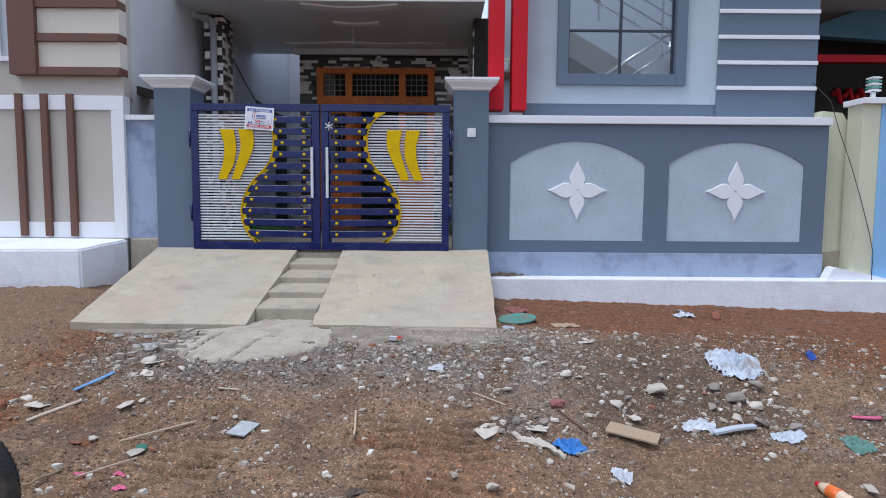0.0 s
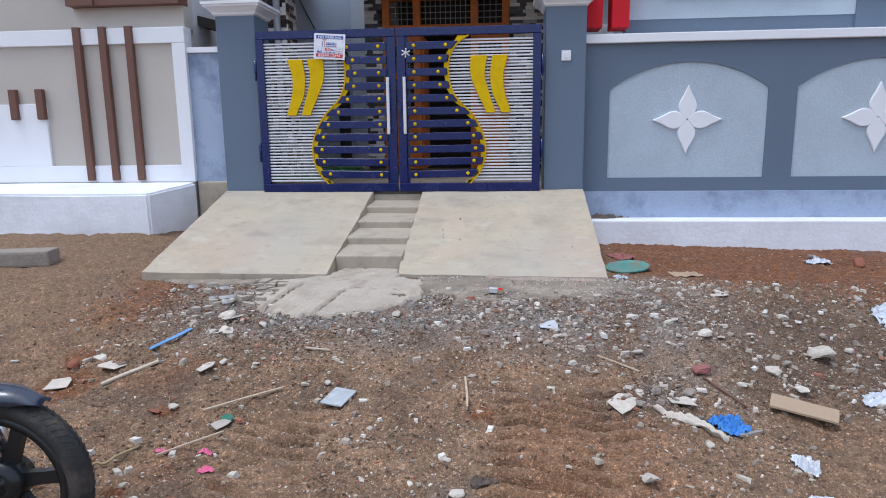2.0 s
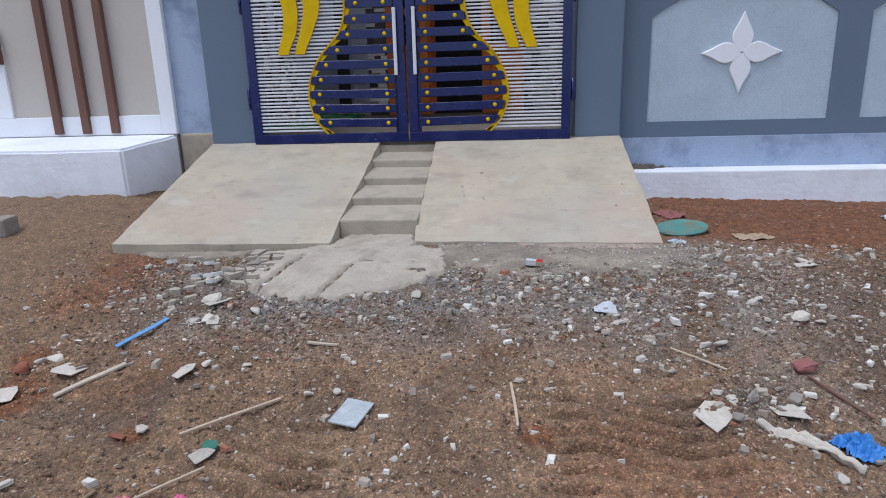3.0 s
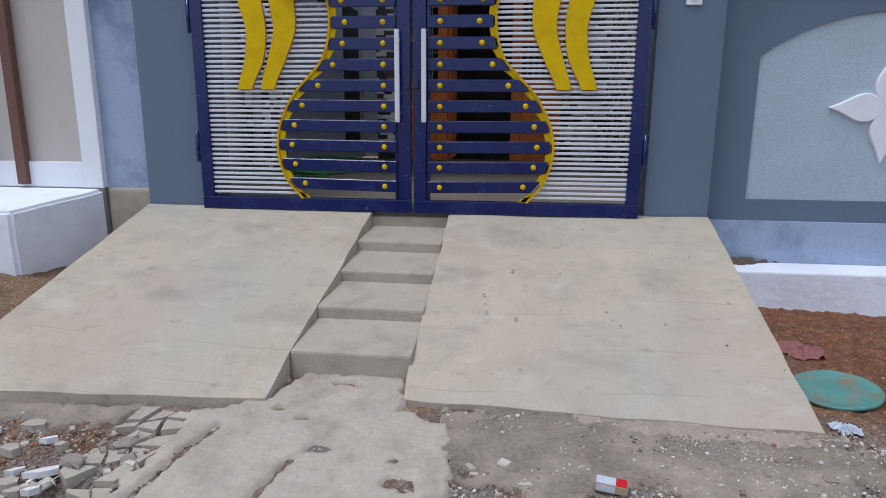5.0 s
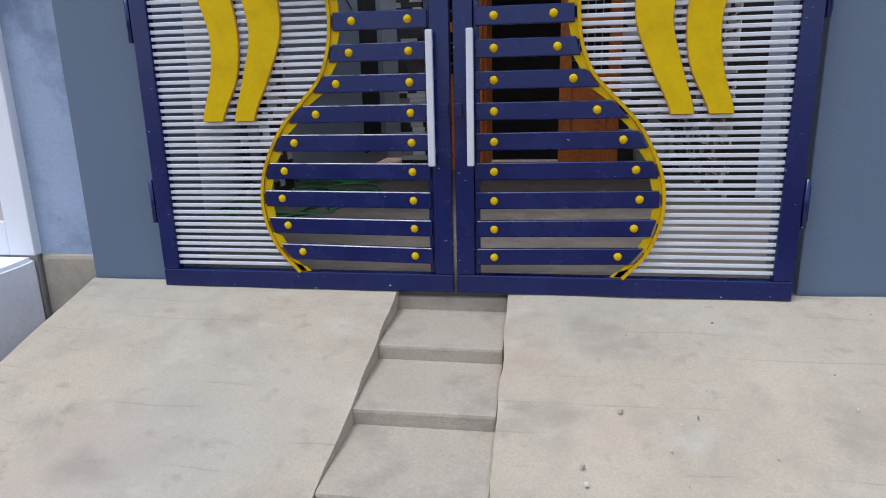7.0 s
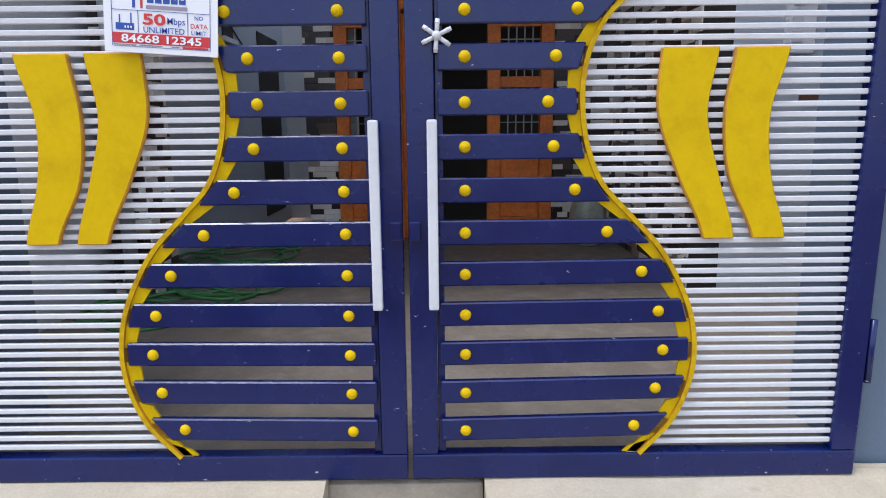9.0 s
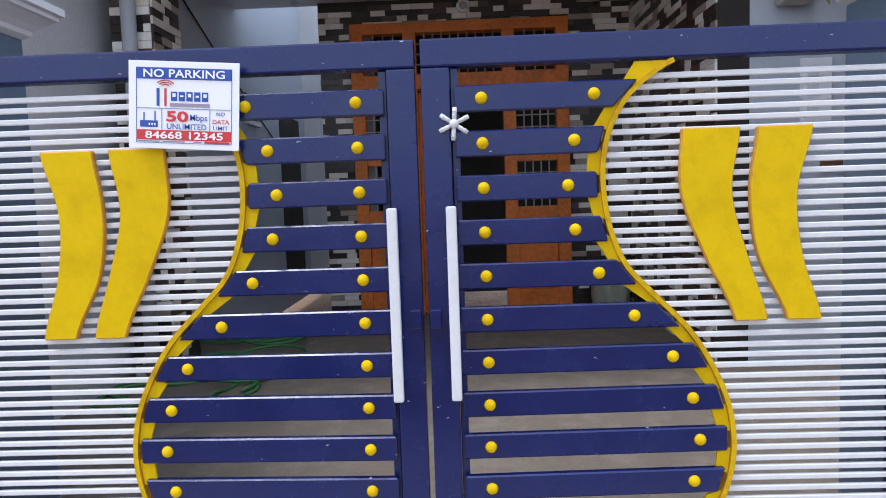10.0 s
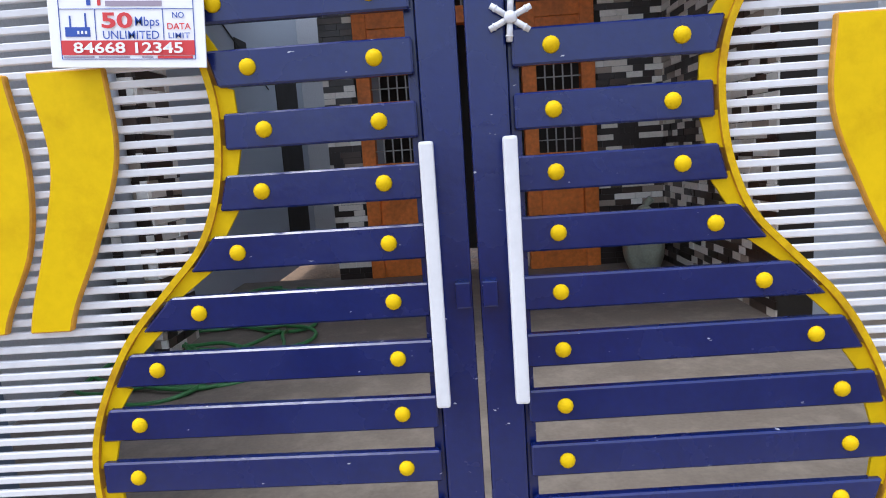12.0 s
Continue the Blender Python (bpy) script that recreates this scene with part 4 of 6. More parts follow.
# ceiling mouldings
cm = None
for x0, x1, y, w, bow in ((-2.65, 0.01, 10.75, 0.20, 0.0), (-1.62, -0.95, 9.45, 0.14, 0.10), (-1.9, -0.62, 8.55, 0.20, 0.16)):
    b = bmesh.new()
    rows = []
    for i in range(25):
        s = i / 24
        yy = y + bow * math.sin(math.pi * s) + (0.05 * math.sin(4 * math.pi * s) if bow == 0 else 0)
        rows.append([b.verts.new((x0 + (x1 - x0) * s, yy + dy, z)) for dy, z in ((0, 3.6), (0, 3.575), (w, 3.575), (w, 3.6))])
    for i in range(24):
        for k in range(4):
            b.faces.new((rows[i][k], rows[i][(k + 1) % 4], rows[i + 1][(k + 1) % 4], rows[i + 1][k]))
    cm = merge(cm, b)
structure("ceiling_moulding", cm, M_STRIP, "pale wavy plaster strips on the porch ceiling", "ceiling")
structure("ceiling_cornice", box(-2.6, 0.42, 11.2, 11.3, 3.50, 3.6, 0.01), M_STRIP, "pale cornice above the stone wall", "trim")

hook = thing("fan_hook", "loose wire hanging from the porch ceiling", "wire")
part("wire", tube([(-1.38, 9.85, 3.6), (-1.38, 9.85, 3.45), (-1.37, 9.86, 3.36), (-1.40, 9.84, 3.28), (-1.44, 9.82, 3.24)], 0.008, 6), M_WHITE, hook)
lampv = thing("wall_lamp_socket", "round white lamp socket above the front door", "lamp socket")
part("ring", tube([(-1.14 + 0.05 * math.cos(a * math.pi / 8), 11.27, 3.42 + 0.05 * math.sin(a * math.pi / 8)) for a in range(16)], 0.018, 6, closed=True), M_WHITE, lampv)
part("socket", tube([(-1.14, 11.29, 3.42), (-1.14, 11.25, 3.42)], 0.03, 10), M_BEIGE, lampv)

# electricity meter and switchboard on the stair-lobby wall
meter = thing("electricity_meter", "clear-cased electricity meter with loose yellow wires", "meter")
M_CASE = mat("yellowed_plastic", (0.50, 0.47, 0.42), 0.2, vary=0.15, scale=12, bump=0.05)
M_BLACK = mat("black_rubber", (0.015, 0.015, 0.016), 0.6, vary=0.15, bump=0.2)
M_WIRE = mat("yellow_wire", (0.55, 0.42, 0.04), 0.5, vary=0.1, bump=0)
part("case", box(0.76, 0.96, 9.14, 9.27, 2.74, 3.02, 0.035, seg=3), M_CASE, meter)
part("dial_plate", box(0.80, 0.90, 9.125, 9.142, 2.86, 2.98, 0.004), M_WHITE, meter)
part("terminal_cover", box(0.78, 0.94, 9.12, 9.15, 2.75, 2.83, 0.01), M_BROWN, meter)
part("cable", tube([(0.76, 9.2, 3.3), (0.70, 9.2, 3.05), (0.70, 9.2, 2.92), (0.75, 9.19, 2.80), (0.80, 9.18, 2.75)], 0.011, 8), M_BLACK, meter)
for k in range(3):
    part("wire", tube([(0.98, 9.16 + 0.01 * k, 3.3), (0.985 - 0.01 * k, 9.15, 3.0), (0.95 + 0.01 * k, 9.14, 2.82), (1.0 + 0.02 * k, 9.15, 2.76 - 0.02 * k), (1.06, 9.15, 2.83 + 0.02 * k), (1.02, 9.15, 2.92)], 0.005, 6), M_WIRE, meter)
board = thing("switchboard", "white switchboard with sockets on the lobby wall", "switchboard")
part("plate", box(0.93, 1.12, 9.245, 9.27, 2.02, 2.42, 0.008), M_WHITE, board)
for z in (2.34, 2.23, 2.12):
    part("switch", box(0.965, 1.035, 9.235, 9.246, z - 0.035, z + 0.035, 0.004), M_BARS, board)
paint = thing("conduit_box", "dusty red junction plate on the lobby wall", "junction plate")
part("plate", box(1.06, 1.20, 9.25, 9.27, 1.72, 1.80, 0.005), M_BROWN, paint)

# side passage beyond the porch
structure("wall_passage_end", box(-3.45, -2.52, 14.4, 14.55, 0.3, 5.5), M_SIDE, "grey plaster wall at the passage end")
vent = thing("ventilator_frame", "small ventilator with pale sill, its shaded opening a near-black plate", "ventilator")
# flat near-black plate on the wall paints the opening's shade
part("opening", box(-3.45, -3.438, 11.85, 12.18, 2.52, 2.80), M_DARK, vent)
part("sill", box(-3.45, -3.40, 11.80, 12.23, 2.47, 2.52, 0.004), M_WHITE, vent)
pdoor = thing("door_2", "open doorway in the passage wall, its shade a near-black plate", "door", kind="structure")
# no real depth: a thin near-black plate stands for the unlit doorway
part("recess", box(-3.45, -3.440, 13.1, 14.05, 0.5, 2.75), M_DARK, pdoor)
cord = thing("wall_conduit", "thin dark conduit running down the passage wall", "conduit")
part("run", tube([(-3.44, 10.0, 3.5), (-3.44, 11.2, 3.0), (-3.44, 12.8, 2.4)], 0.008, 6), M_DARK, cord)

# bundle of green hose on the porch floor and a tied sack by the door
hose = thing("garden_hose", "tangled green garden hose on the porch floor", "hose")
M_HOSE = mat("green_hose", (0.05, 0.20, 0.06), 0.45, vary=0.2, bump=0.05)
rng = random.Random(11)
for k in range(9):
    pts = []
    cx, cy = (-3.0, -2.85, -2.95)[k % 3] + 0.1 * rng.random(), (8.7, 9.35, 10.2)[k % 3] + 0.25 * rng.random()
    for i in range(46):
        a = i / 45 * 6.0 + k
        r = 0.40 + 0.12 * math.sin(2.3 * a + k)
        pts.append((max(-3.4, cx + 0.95 * r * math.cos(a)), cy + 0.75 * r * math.sin(a), 0.516 + 0.016 * (k % 3) + 0.014 * math.sin(3 * a + k)))
    part("coil", tube(pts, 0.012, 6), M_HOSE, hose)
sack = thing("tied_sack", "pale translucent plastic sack tied at the top", "sack")
M_SACK = mat("sack_plastic", (0.30, 0.32, 0.25), 0.35, vary=0.25, scale=9, bump=0.4, bump_scale=18)
b = bmesh.new()
bmesh.ops.create_icosphere(b, subdivisions=4, radius=0.2)
for v in b.verts:
    n = noise.noise(v.co * 9)
    k = 1 + 0.14 * n - 0.5 * max(v.co.z / 0.2 - 0.45, 0)
    v.co = Vector((v.co.x * k * 0.85, v.co.y * k * 0.8, max(v.co.z * 1.55, -0.24)))
    v.co += Vector((0.12, 10.9, 0.74))
for f in b.faces:
    f.smooth = True
part("bag", b, M_SACK, sack)
part("knot", tube([(0.12, 10.9, 1.0), (0.13, 10.9, 1.05), (0.18, 10.88, 1.10)], 0.03, 8), M_SACK, sack)

# front-door leaf standing ajar into the dark room
leaf = thing("door_leaf", "dark teak door leaf standing open inside", "door")
part("panel", box(-1.60, -1.56, 11.36, 12.1, 0.5, 2.64, 0.006), M_WOOD, leaf)
part("rail", box(-1.558, -1.545, 11.40, 12.06, 1.4, 1.55, 0.004), M_WOOD, leaf)


# ---------------------------------------------------------------- sign on the gate
M_SIGN = mat("sign_white", (0.80, 0.81, 0.84), 0.4, vary=0.02, bump=0.02)
M_SIGNBLUE = mat("sign_blue", (0.02, 0.07, 0.36), 0.4, vary=0.04, bump=0)
M_SIGNRED = mat("sign_red", (0.55, 0.03, 0.035), 0.4, vary=0.04, bump=0)
M_SIGNGREY = mat("sign_grey", (0.30, 0.25, 0.32), 0.4, vary=0.04, bump=0)
sign = thing("parking_sign", "white no-parking sign with blue and red print on the gate", "sign")
sign.matrix_world = pose(-2.124, 6.898, 2.036, 0, 4.0, 0)
SW, SH = 0.307, 0.238


def s_box(name, u0, u1, v0, v1, material, layer=1, label=""):
    y = -0.0012 * layer
    return part(name, box(u0 * SW, u1 * SW, y, y + 0.001, -v1 * SH, -v0 * SH), material, sign, label)


def s_text(body, u0, u1, v0, v1, material, layer=2, bold=0.0):
    cu = bpy.data.curves.new("text", "FONT")
    cu.body, cu.offset, cu.resolution_u = body, bold, 3
    tmp = new("lettering", cu)
    me = bpy.data.meshes.new_from_object(tmp.evaluated_get(bpy.context.evaluated_depsgraph_get()))
    bpy.data.objects.remove(tmp)
    co = np.array([v.co[:] for v in me.vertices])
    lo, hi = co.min(0), co.max(0)
    for v, c in zip(me.vertices, co):
        f = (c - lo) / np.maximum(hi - lo, 1e-6)
        v.co = ((u0 + (u1 - u0) * f[0]) * SW, -0.0012 * layer, -(v1 + (v0 - v1) * f[1]) * SH)
    me.materials.append(material)
    ob = new("lettering", me)
    ob.parent = sign
    return ob


part("board", box(0, SW, 0.0, 0.004, -SH, 0, 0.001), M_SIGN, sign)
s_box("header", 0.07, 0.935, 0.075, 0.205, M_SIGNBLUE)
s_text("NO PARKING", 0.14, 0.875, 0.095, 0.188, M_SIGN, 3, 0.018)
for q in ((0.07, 0.935, 0.535, 0.539), (0.07, 0.935, 0.93, 0.934), (0.07, 0.074, 0.075, 0.934), (0.931, 0.935, 0.075, 0.934), (0.30, 0.304, 0.54, 0.78), (0.735, 0.739, 0.54, 0.78)):
    s_box("rule", *q, M_SIGNBLUE)
# emblem of the company as plain shapes
s_box("emblem_bar", 0.255, 0.28, 0.31, 0.51, M_SIGNBLUE)
s_box("emblem_bar", 0.325, 0.345, 0.31, 0.51, M_SIGNRED)
for k in range(5):
    u = 0.385 + 0.070 * k
    s_box("emblem_block", u, u + 0.056, 0.345, 0.45, M_SIGNBLUE)
    s_box("emblem_gap", u + 0.016, u + 0.044, 0.365 + 0.02 * (k % 2), 0.405, M_SIGN, 2)
s_box("emblem_line", 0.375, 0.735, 0.475, 0.515, M_SIGNGREY)
for r in (0.012, 0.02, 0.028):
    part("emblem_arc", tube([(0.335 * SW + r * math.cos(a), -0.002, -0.30 * SH + r * math.sin(a) * 0.7) for a in np.linspace(0.6, 2.5, 9)], 0.0012, 4), M_SIGNRED, sign)
# router drawing
s_box("router_drawing", 0.105, 0.265, 0.68, 0.755, M_SIGNBLUE)
for q in ((0.135, 0.145, 0.59, 0.68), (0.235, 0.245, 0.57, 0.68)):
    s_box("router_aerial", *q, M_SIGNBLUE)
for u in (0.185, 0.21, 0.235):
    s_box("router_light", u, u + 0.012, 0.71, 0.735, M_SIGN, 2)
s_text("50", 0.345, 0.545, 0.565, 0.69, M_SIGNRED, 2, 0.03)
s_text("Mbps", 0.56, 0.715, 0.60, 0.695, M_SIGNBLUE, 2, 0.004)
s_text("UNLIMITED", 0.35, 0.71, 0.71, 0.775, M_SIGNBLUE, 2, 0.004)
s_text("NO", 0.80, 0.875, 0.565, 0.61, M_SIGNBLUE, 2, 0.01)
s_text("DATA", 0.765, 0.915, 0.65, 0.70, M_SIGNRED, 2, 0.012)
s_text("LIMIT", 0.77, 0.905, 0.725, 0.77, M_SIGNBLUE, 2, 0.004)
s_box("number_band", 0.072, 0.933, 0.785, 0.90, M_SIGNRED)
s_text("84668 12345", 0.155, 0.86, 0.80, 0.887, M_SIGN, 3, 0.02)
s_box("small_print", 0.085, 0.28, 0.91, 0.922, M_SIGNGREY)
s_box("small_print", 0.31, 0.51, 0.91, 0.922, M_SIGNGREY)
s_box("small_print", 0.59, 0.66, 0.91, 0.922, M_SIGNGREY)
s_box("small_print", 0.69, 0.915, 0.905, 0.928, M_SIGNRED)

# ---------------------------------------------------------------- right-hand neighbour's details
post = thing("post_lamp", "small white-green slatted lamp on the blue wall", "lamp")
part("stem", box(4.70, 4.74, 7.095, 7.135, 2.183, 2.27, 0.006), M_WHITE, post)
M_GREENGLASS = mat("green_plastic", (0.10, 0.32, 0.24), 0.3, vary=0.1, bump=0)
for k in range(5):
    part("slat", box(4.665, 4.775, 7.06, 7.17, 2.27 + 0.034 * k, 2.288 + 0.034 * k, 0.004), M_GREENGLASS if k % 2 else M_WHITE, post)
part("core", box(4.685, 4.755, 7.08, 7.15, 2.27, 2.43), M_WHITE, post)
line = thing("hanging_cable", "thin black cable hanging down past the wall end", "cable")
part("strand", tube([(4.21, 7.405, 2.42), (4.24, 7.08, 2.16), (4.34, 7.06, 1.84), (4.46, 7.0, 1.45), (4.57, 6.96, 1.06), (4.67, 6.95, 0.72), (4.725, 6.95, 0.50), (4.725, 6.95, 0.206)], 0.004, 6), M_BLACK, line)
structure("wall_plot_base", prism_xz([(4.28, 0.1), (4.75, 0.1), (4.75, 0.47), (4.62, 0.52), (4.28, 0.46)], 7.24, 7.282), M_STEP, "bare cement base of the yellow wall")
structure("drain_edge", prism_xz([(4.24, 0.2), (4.30, 0.33), (4.34, 0.34), (4.95, 0.21), (4.95, 0.19)], 6.95, 7.10), M_WHITEWASH, "whitewashed cement edge on the plinth end", "plinth")
beam = thing("porch_beam", "red painted beam of the neighbouring porch", "beam")
part("beam", box(4.4, 9.0, 9.2, 9.35, 3.02, 3.12), M_RED, beam)
deco = thing("red_ornament", "red curved ornament in the neighbouring porch", "ornament")
part("curl", tube([(6.3 + 0.55 * i / 24, 10.47, 2.74 + 0.11 * math.sin(i * 0.75)) for i in range(25)], 0.04, 8), M_RED, deco)
M_LBLUE = mat("pale_teal_paint", (0.10, 0.25, 0.36), 0.6, vary=0.1, bump=0.05)
structure("wall_far_arch", prism_xz([(5.2, 3.55), (9.5, 3.3), (9.5, 3.9), (6.2, 3.9)], 9.8, 10.0), M_LBLUE, "teal painted arch of the neighbouring porch")
tri = thing("ledge_slab", "dark sloping slab between the two houses", "slab")
part("slab", prism_xz([(-3.60, 2.345), (-3.60, 2.245), (-3.16, 2.13), (-3.16, 2.23)], 7.40, 7.7), M_DARK, tri)
nwin = thing("neighbour_window", "white-framed window on the neighbouring house's rear wall", "window", kind="structure")
part("pane", box(-5.5, -4.8, 7.985, 7.995, 2.75, 3.6), M_PORCHWALL, nwin)
for q in ((-5.5, -4.8, 2.70, 2.76), (-5.5, -5.44, 2.76, 3.6), (-5.0, -4.95, 2.76, 3.6)):
    part("bar", box(q[0], q[1], 7.96, 8.0, q[2], q[3], 0.004), M_WHITE, nwin)


# ---------------------------------------------------------------- loose things on the ground
def slab_piece(name, outline, z, thick, material, label, category, group="", jag=0.02, tilt=(0, 0)):
    """A thin broken slab lying on the ground: an outline in x and y with ragged edges."""
    pts = []
    for i, (x, y) in enumerate(outline):
        x2, y2 = outline[(i + 1) % len(outline)]
        n = max(1, int(math.hypot(x2 - x, y2 - y) / 0.05))
        for k in range(n):
            s = k / n
            px, py = x + (x2 - x) * s, y + (y2 - y) * s
            pts.append((px + jag * noise.noise((px * 15, py * 15, 1)), py + jag * noise.noise((px * 15, py * 15, 8))))
    cx, cy = sum(p[0] for p in pts) / len(pts), sum(p[1] for p in pts) / len(pts)
    b = bmesh.new()
    f = b.faces.new([b.verts.new((x, y, z + tilt[0] * (x - cx) + tilt[1] * (y - cy))) for x, y in pts])
    r = bmesh.ops.extrude_face_region(b, geom=[f])
    for v in r["geom"]:
        if isinstance(v, bmesh.types.BMVert):
            v.co.z -= thick
    return tagged(bm_obj(name, b, material), label, category, group)


def edge_distance(x, y, outline):
    """Signed distance to a closed outline, positive inside."""
    inside, best = False, 9.0
    for i, (x1, y1) in enumerate(outline):
        x2, y2 = outline[(i + 1) % len(outline)]
        if (y1 > y) != (y2 > y) and x < (x2 - x1) * (y - y1) / (y2 - y1) + x1:
            inside = not inside
        t = max(0.0, min(1.0, ((x - x1) * (x2 - x1) + (y - y1) * (y2 - y1)) / ((x2 - x1) ** 2 + (y2 - y1) ** 2)))
        best = min(best, math.hypot(x - x1 - t * (x2 - x1), y - y1 - t * (y2 - y1)))
    return best if inside else -best


def cement_patch(name, outline, height, rag, material, label, seed, crack=0.0, step=0.014, base=None, pits=(), gaps=(), flow=(0.42, 0.91)):
    """Cement smeared over the ground: flat, broken and ragged at its edge, with pits, gaps and streaks along its flow."""
    x0, x1 = min(p[0] for p in outline) - 0.1, max(p[0] for p in outline) + 0.1
    y0, y1 = min(p[1] for p in outline) - 0.1, max(p[1] for p in outline) + 0.1
    nx, ny = int((x1 - x0) / step), int((y1 - y0) / step)
    b = bmesh.new()
    verts, depth = {}, {}
    for j in range(ny + 1):
        for i in range(nx + 1):
            x, y = x0 + i * step, y0 + j * step
            ragged = noise.noise((x * 6, y * 6, seed)) + 0.6 * noise.noise((x * 17, y * 17, seed)) + 0.35 * noise.noise((x * 40, y * 40, seed))
            d = edge_distance(x, y, outline) + rag * ragged
            along, across = x * flow[0] + y * flow[1], x * flow[1] - y * flow[0]
            streak = noise.noise((across * 11, along * 1.4, seed + 2))
            gash = crack * max(0.0, 0.10 - abs(streak)) / 0.10 * max(0.0, min(1.0, 2.5 * noise.noise((x * 2.6, y * 2.6, seed + 6)) + 0.1))
            for px, py, r in pits:
                gash += 0.060 * max(0.0, min(1.0, 1.6 * (1 - math.hypot(x - px, (y - py) * 1.3) / r + 0.5 * noise.noise((x * 25, y * 25, seed)))))
            for ax, ay, bx, by, w in gaps:
                t = max(0.0, min(1.0, ((x - ax) * (bx - ax) + (y - ay) * (by - ay)) / ((bx - ax) ** 2 + (by - ay) ** 2)))
                off = math.hypot(x - ax - t * (bx - ax), y - ay - t * (by - ay)) + 0.6 * w * noise.noise((x * 22, y * 22, seed + 3))
                gash += 0.04 * max(0.0, min(1.0, 1.5 * (1 - off / w)))
            g = ground_base(x, y) + 0.3 * (ground_z(x, y) - ground_base(x, y)) + 0.004 if base is None else base
            rim = min(height, max(d, -0.02) * (4.0 if base is None else 0.8))
            z = g + rim + 0.005 * noise.noise((x * 5, y * 5, seed)) + 0.004 * streak + 0.0025 * noise.noise((x * 40, y * 40, seed)) - gash
            verts[i, j], depth[i, j] = (x, y, z), d
    made = {}

    def vert(k):
        if k not in made:
            made[k] = b.verts.new(verts[k])
        return made[k]

    for j in range(ny):
        for i in range(nx):
            ks = ((i, j), (i + 1, j), (i + 1, j + 1), (i, j + 1))
            if max(depth[k] for k in ks) > -0.03:
                b.faces.new([vert(k) for k in ks]).smooth = True
    rim = [e for e in b.edges if len(e.link_faces) == 1]
    r = bmesh.ops.extrude_edge_only(b, edges=rim)
    for v in r["geom"]:
        if isinstance(v, bmesh.types.BMVert):
            v.co.z -= 0.08
    return tagged(bm_obj(name, b, material), label, "cement", "cement patches before the ramp")


M_SOIL = mat("dark_soil", (0.10, 0.075, 0.06), 0.95, vary=0.4, scale=30, bump=0.8, bump_scale=50)
M_APRON = mat("apron_cement", (0.40, 0.35, 0.285), 0.9, vary=0.16, scale=4, bump=0.5, bump_scale=45, dirt=(0.25, 0.205, 0.155), dirt_amount=0.7, dirt_scale=5)
M_MORTAR = mat("grey_mortar", (0.212, 0.178, 0.140), 0.95, vary=0.35, scale=9, bump=1.0, bump_scale=38, dirt=(0.37, 0.31, 0.24), dirt_amount=0.9, dirt_scale=3.2)
M_PINKDUST = mat("brick_dusted_mortar", (0.34, 0.268, 0.220), 0.95, vary=0.25, scale=8, bump=0.7, bump_scale=40, dirt=(0.26, 0.215, 0.175), dirt_amount=0.8, dirt_scale=6)
cement_patch("cement_apron", [(-1.90, 4.52), (-1.88, 5.10), (-1.66, 5.26), (-1.64, 5.56), (-1.115, 5.56), (-1.115, 5.2), (-0.92, 5.12), (-0.86, 4.74), (-0.99, 4.60), (-1.2, 4.48), (-1.45, 4.41), (-1.72, 4.42)], 0.020, 0.05, M_APRON,
             "cracked pale cement apron below the steps", 2, 0.016, pits=((-1.57, 5.18, 0.03), (-1.45, 5.11, 0.035), (-1.33, 4.92, 0.045), (-1.02, 4.75, 0.05), (-1.38, 5.44, 0.05), (-1.31, 5.42, 0.03), (-1.06, 4.86, 0.02)),
             gaps=((-1.74, 5.02, -1.87, 4.52, 0.022), (-1.40, 4.84, -1.52, 4.42, 0.016), (-1.60, 5.52, -1.66, 5.26, 0.03)))
cement_patch("mortar_skim", [(-0.95, 5.30), (0.52, 5.24), (0.62, 4.95), (0.35, 4.72), (-0.1, 4.74), (-0.45, 4.62), (-0.88, 4.85)], 0.012, 0.16, M_MORTAR, "rough grey mortar skim before the ramp", 7, 0.012, flow=(1.0, 0.1))
cement_patch("mortar_smear", [(-0.45, 5.30), (0.46, 5.22), (0.50, 5.10), (0.25, 5.12), (-0.1, 5.14), (-0.4, 5.20)], 0.013, 0.07, M_PINKDUST, "pinkish mortar smear along the ramp foot", 17, 0.01, flow=(1.0, 0.0))
cement_patch("mortar_skim", [(-2.85, 5.06), (-2.1, 5.16), (-2.12, 5.0), (-2.38, 4.92), (-2.68, 4.94)], 0.014, 0.08, M_MORTAR, "rough grey mortar skim below the ramp slab", 9)
cement_patch("loose_soil", [(0.50, 6.93), (0.72, 7.04), (1.05, 7.13), (0.50, 7.13)], 0.07, 0.05, M_SOIL, "dark loose soil on the plinth ledge", 12, base=0.195)
frng = random.Random(31)
corner = {(i, j): (-2.13 + 0.075 * i + 0.03 * j * 0.2 + frng.uniform(-0.026, 0.026), 4.58 + 0.088 * j + frng.uniform(-0.034, 0.034)) for i in range(4) for j in range(7)}
for i in range(3):
    for j in range(6):
        q = [corner[i, j], corner[i + 1, j], corner[i + 1, j + 1], corner[i, j + 1]]
        cx, cy = sum(p[0] for p in q) / 4, sum(p[1] for p in q) / 4
        k = frng.uniform(0.80, 0.93)
        if (i, j) not in ((0, 0), (0, 3), (1, 1)):
            slab_piece("cement_fragment", [(cx + k * (x - cx), cy + k * (y - cy)) for x, y in q], ground_z(cx, cy) + frng.uniform(0.012, 0.026), 0.04, M_APRON,
                       "cracked flat plate of grey cement on earth", "cement piece", "cement fragments", 0.010, (frng.uniform(-0.09, 0.09), frng.uniform(-0.09, 0.09)))
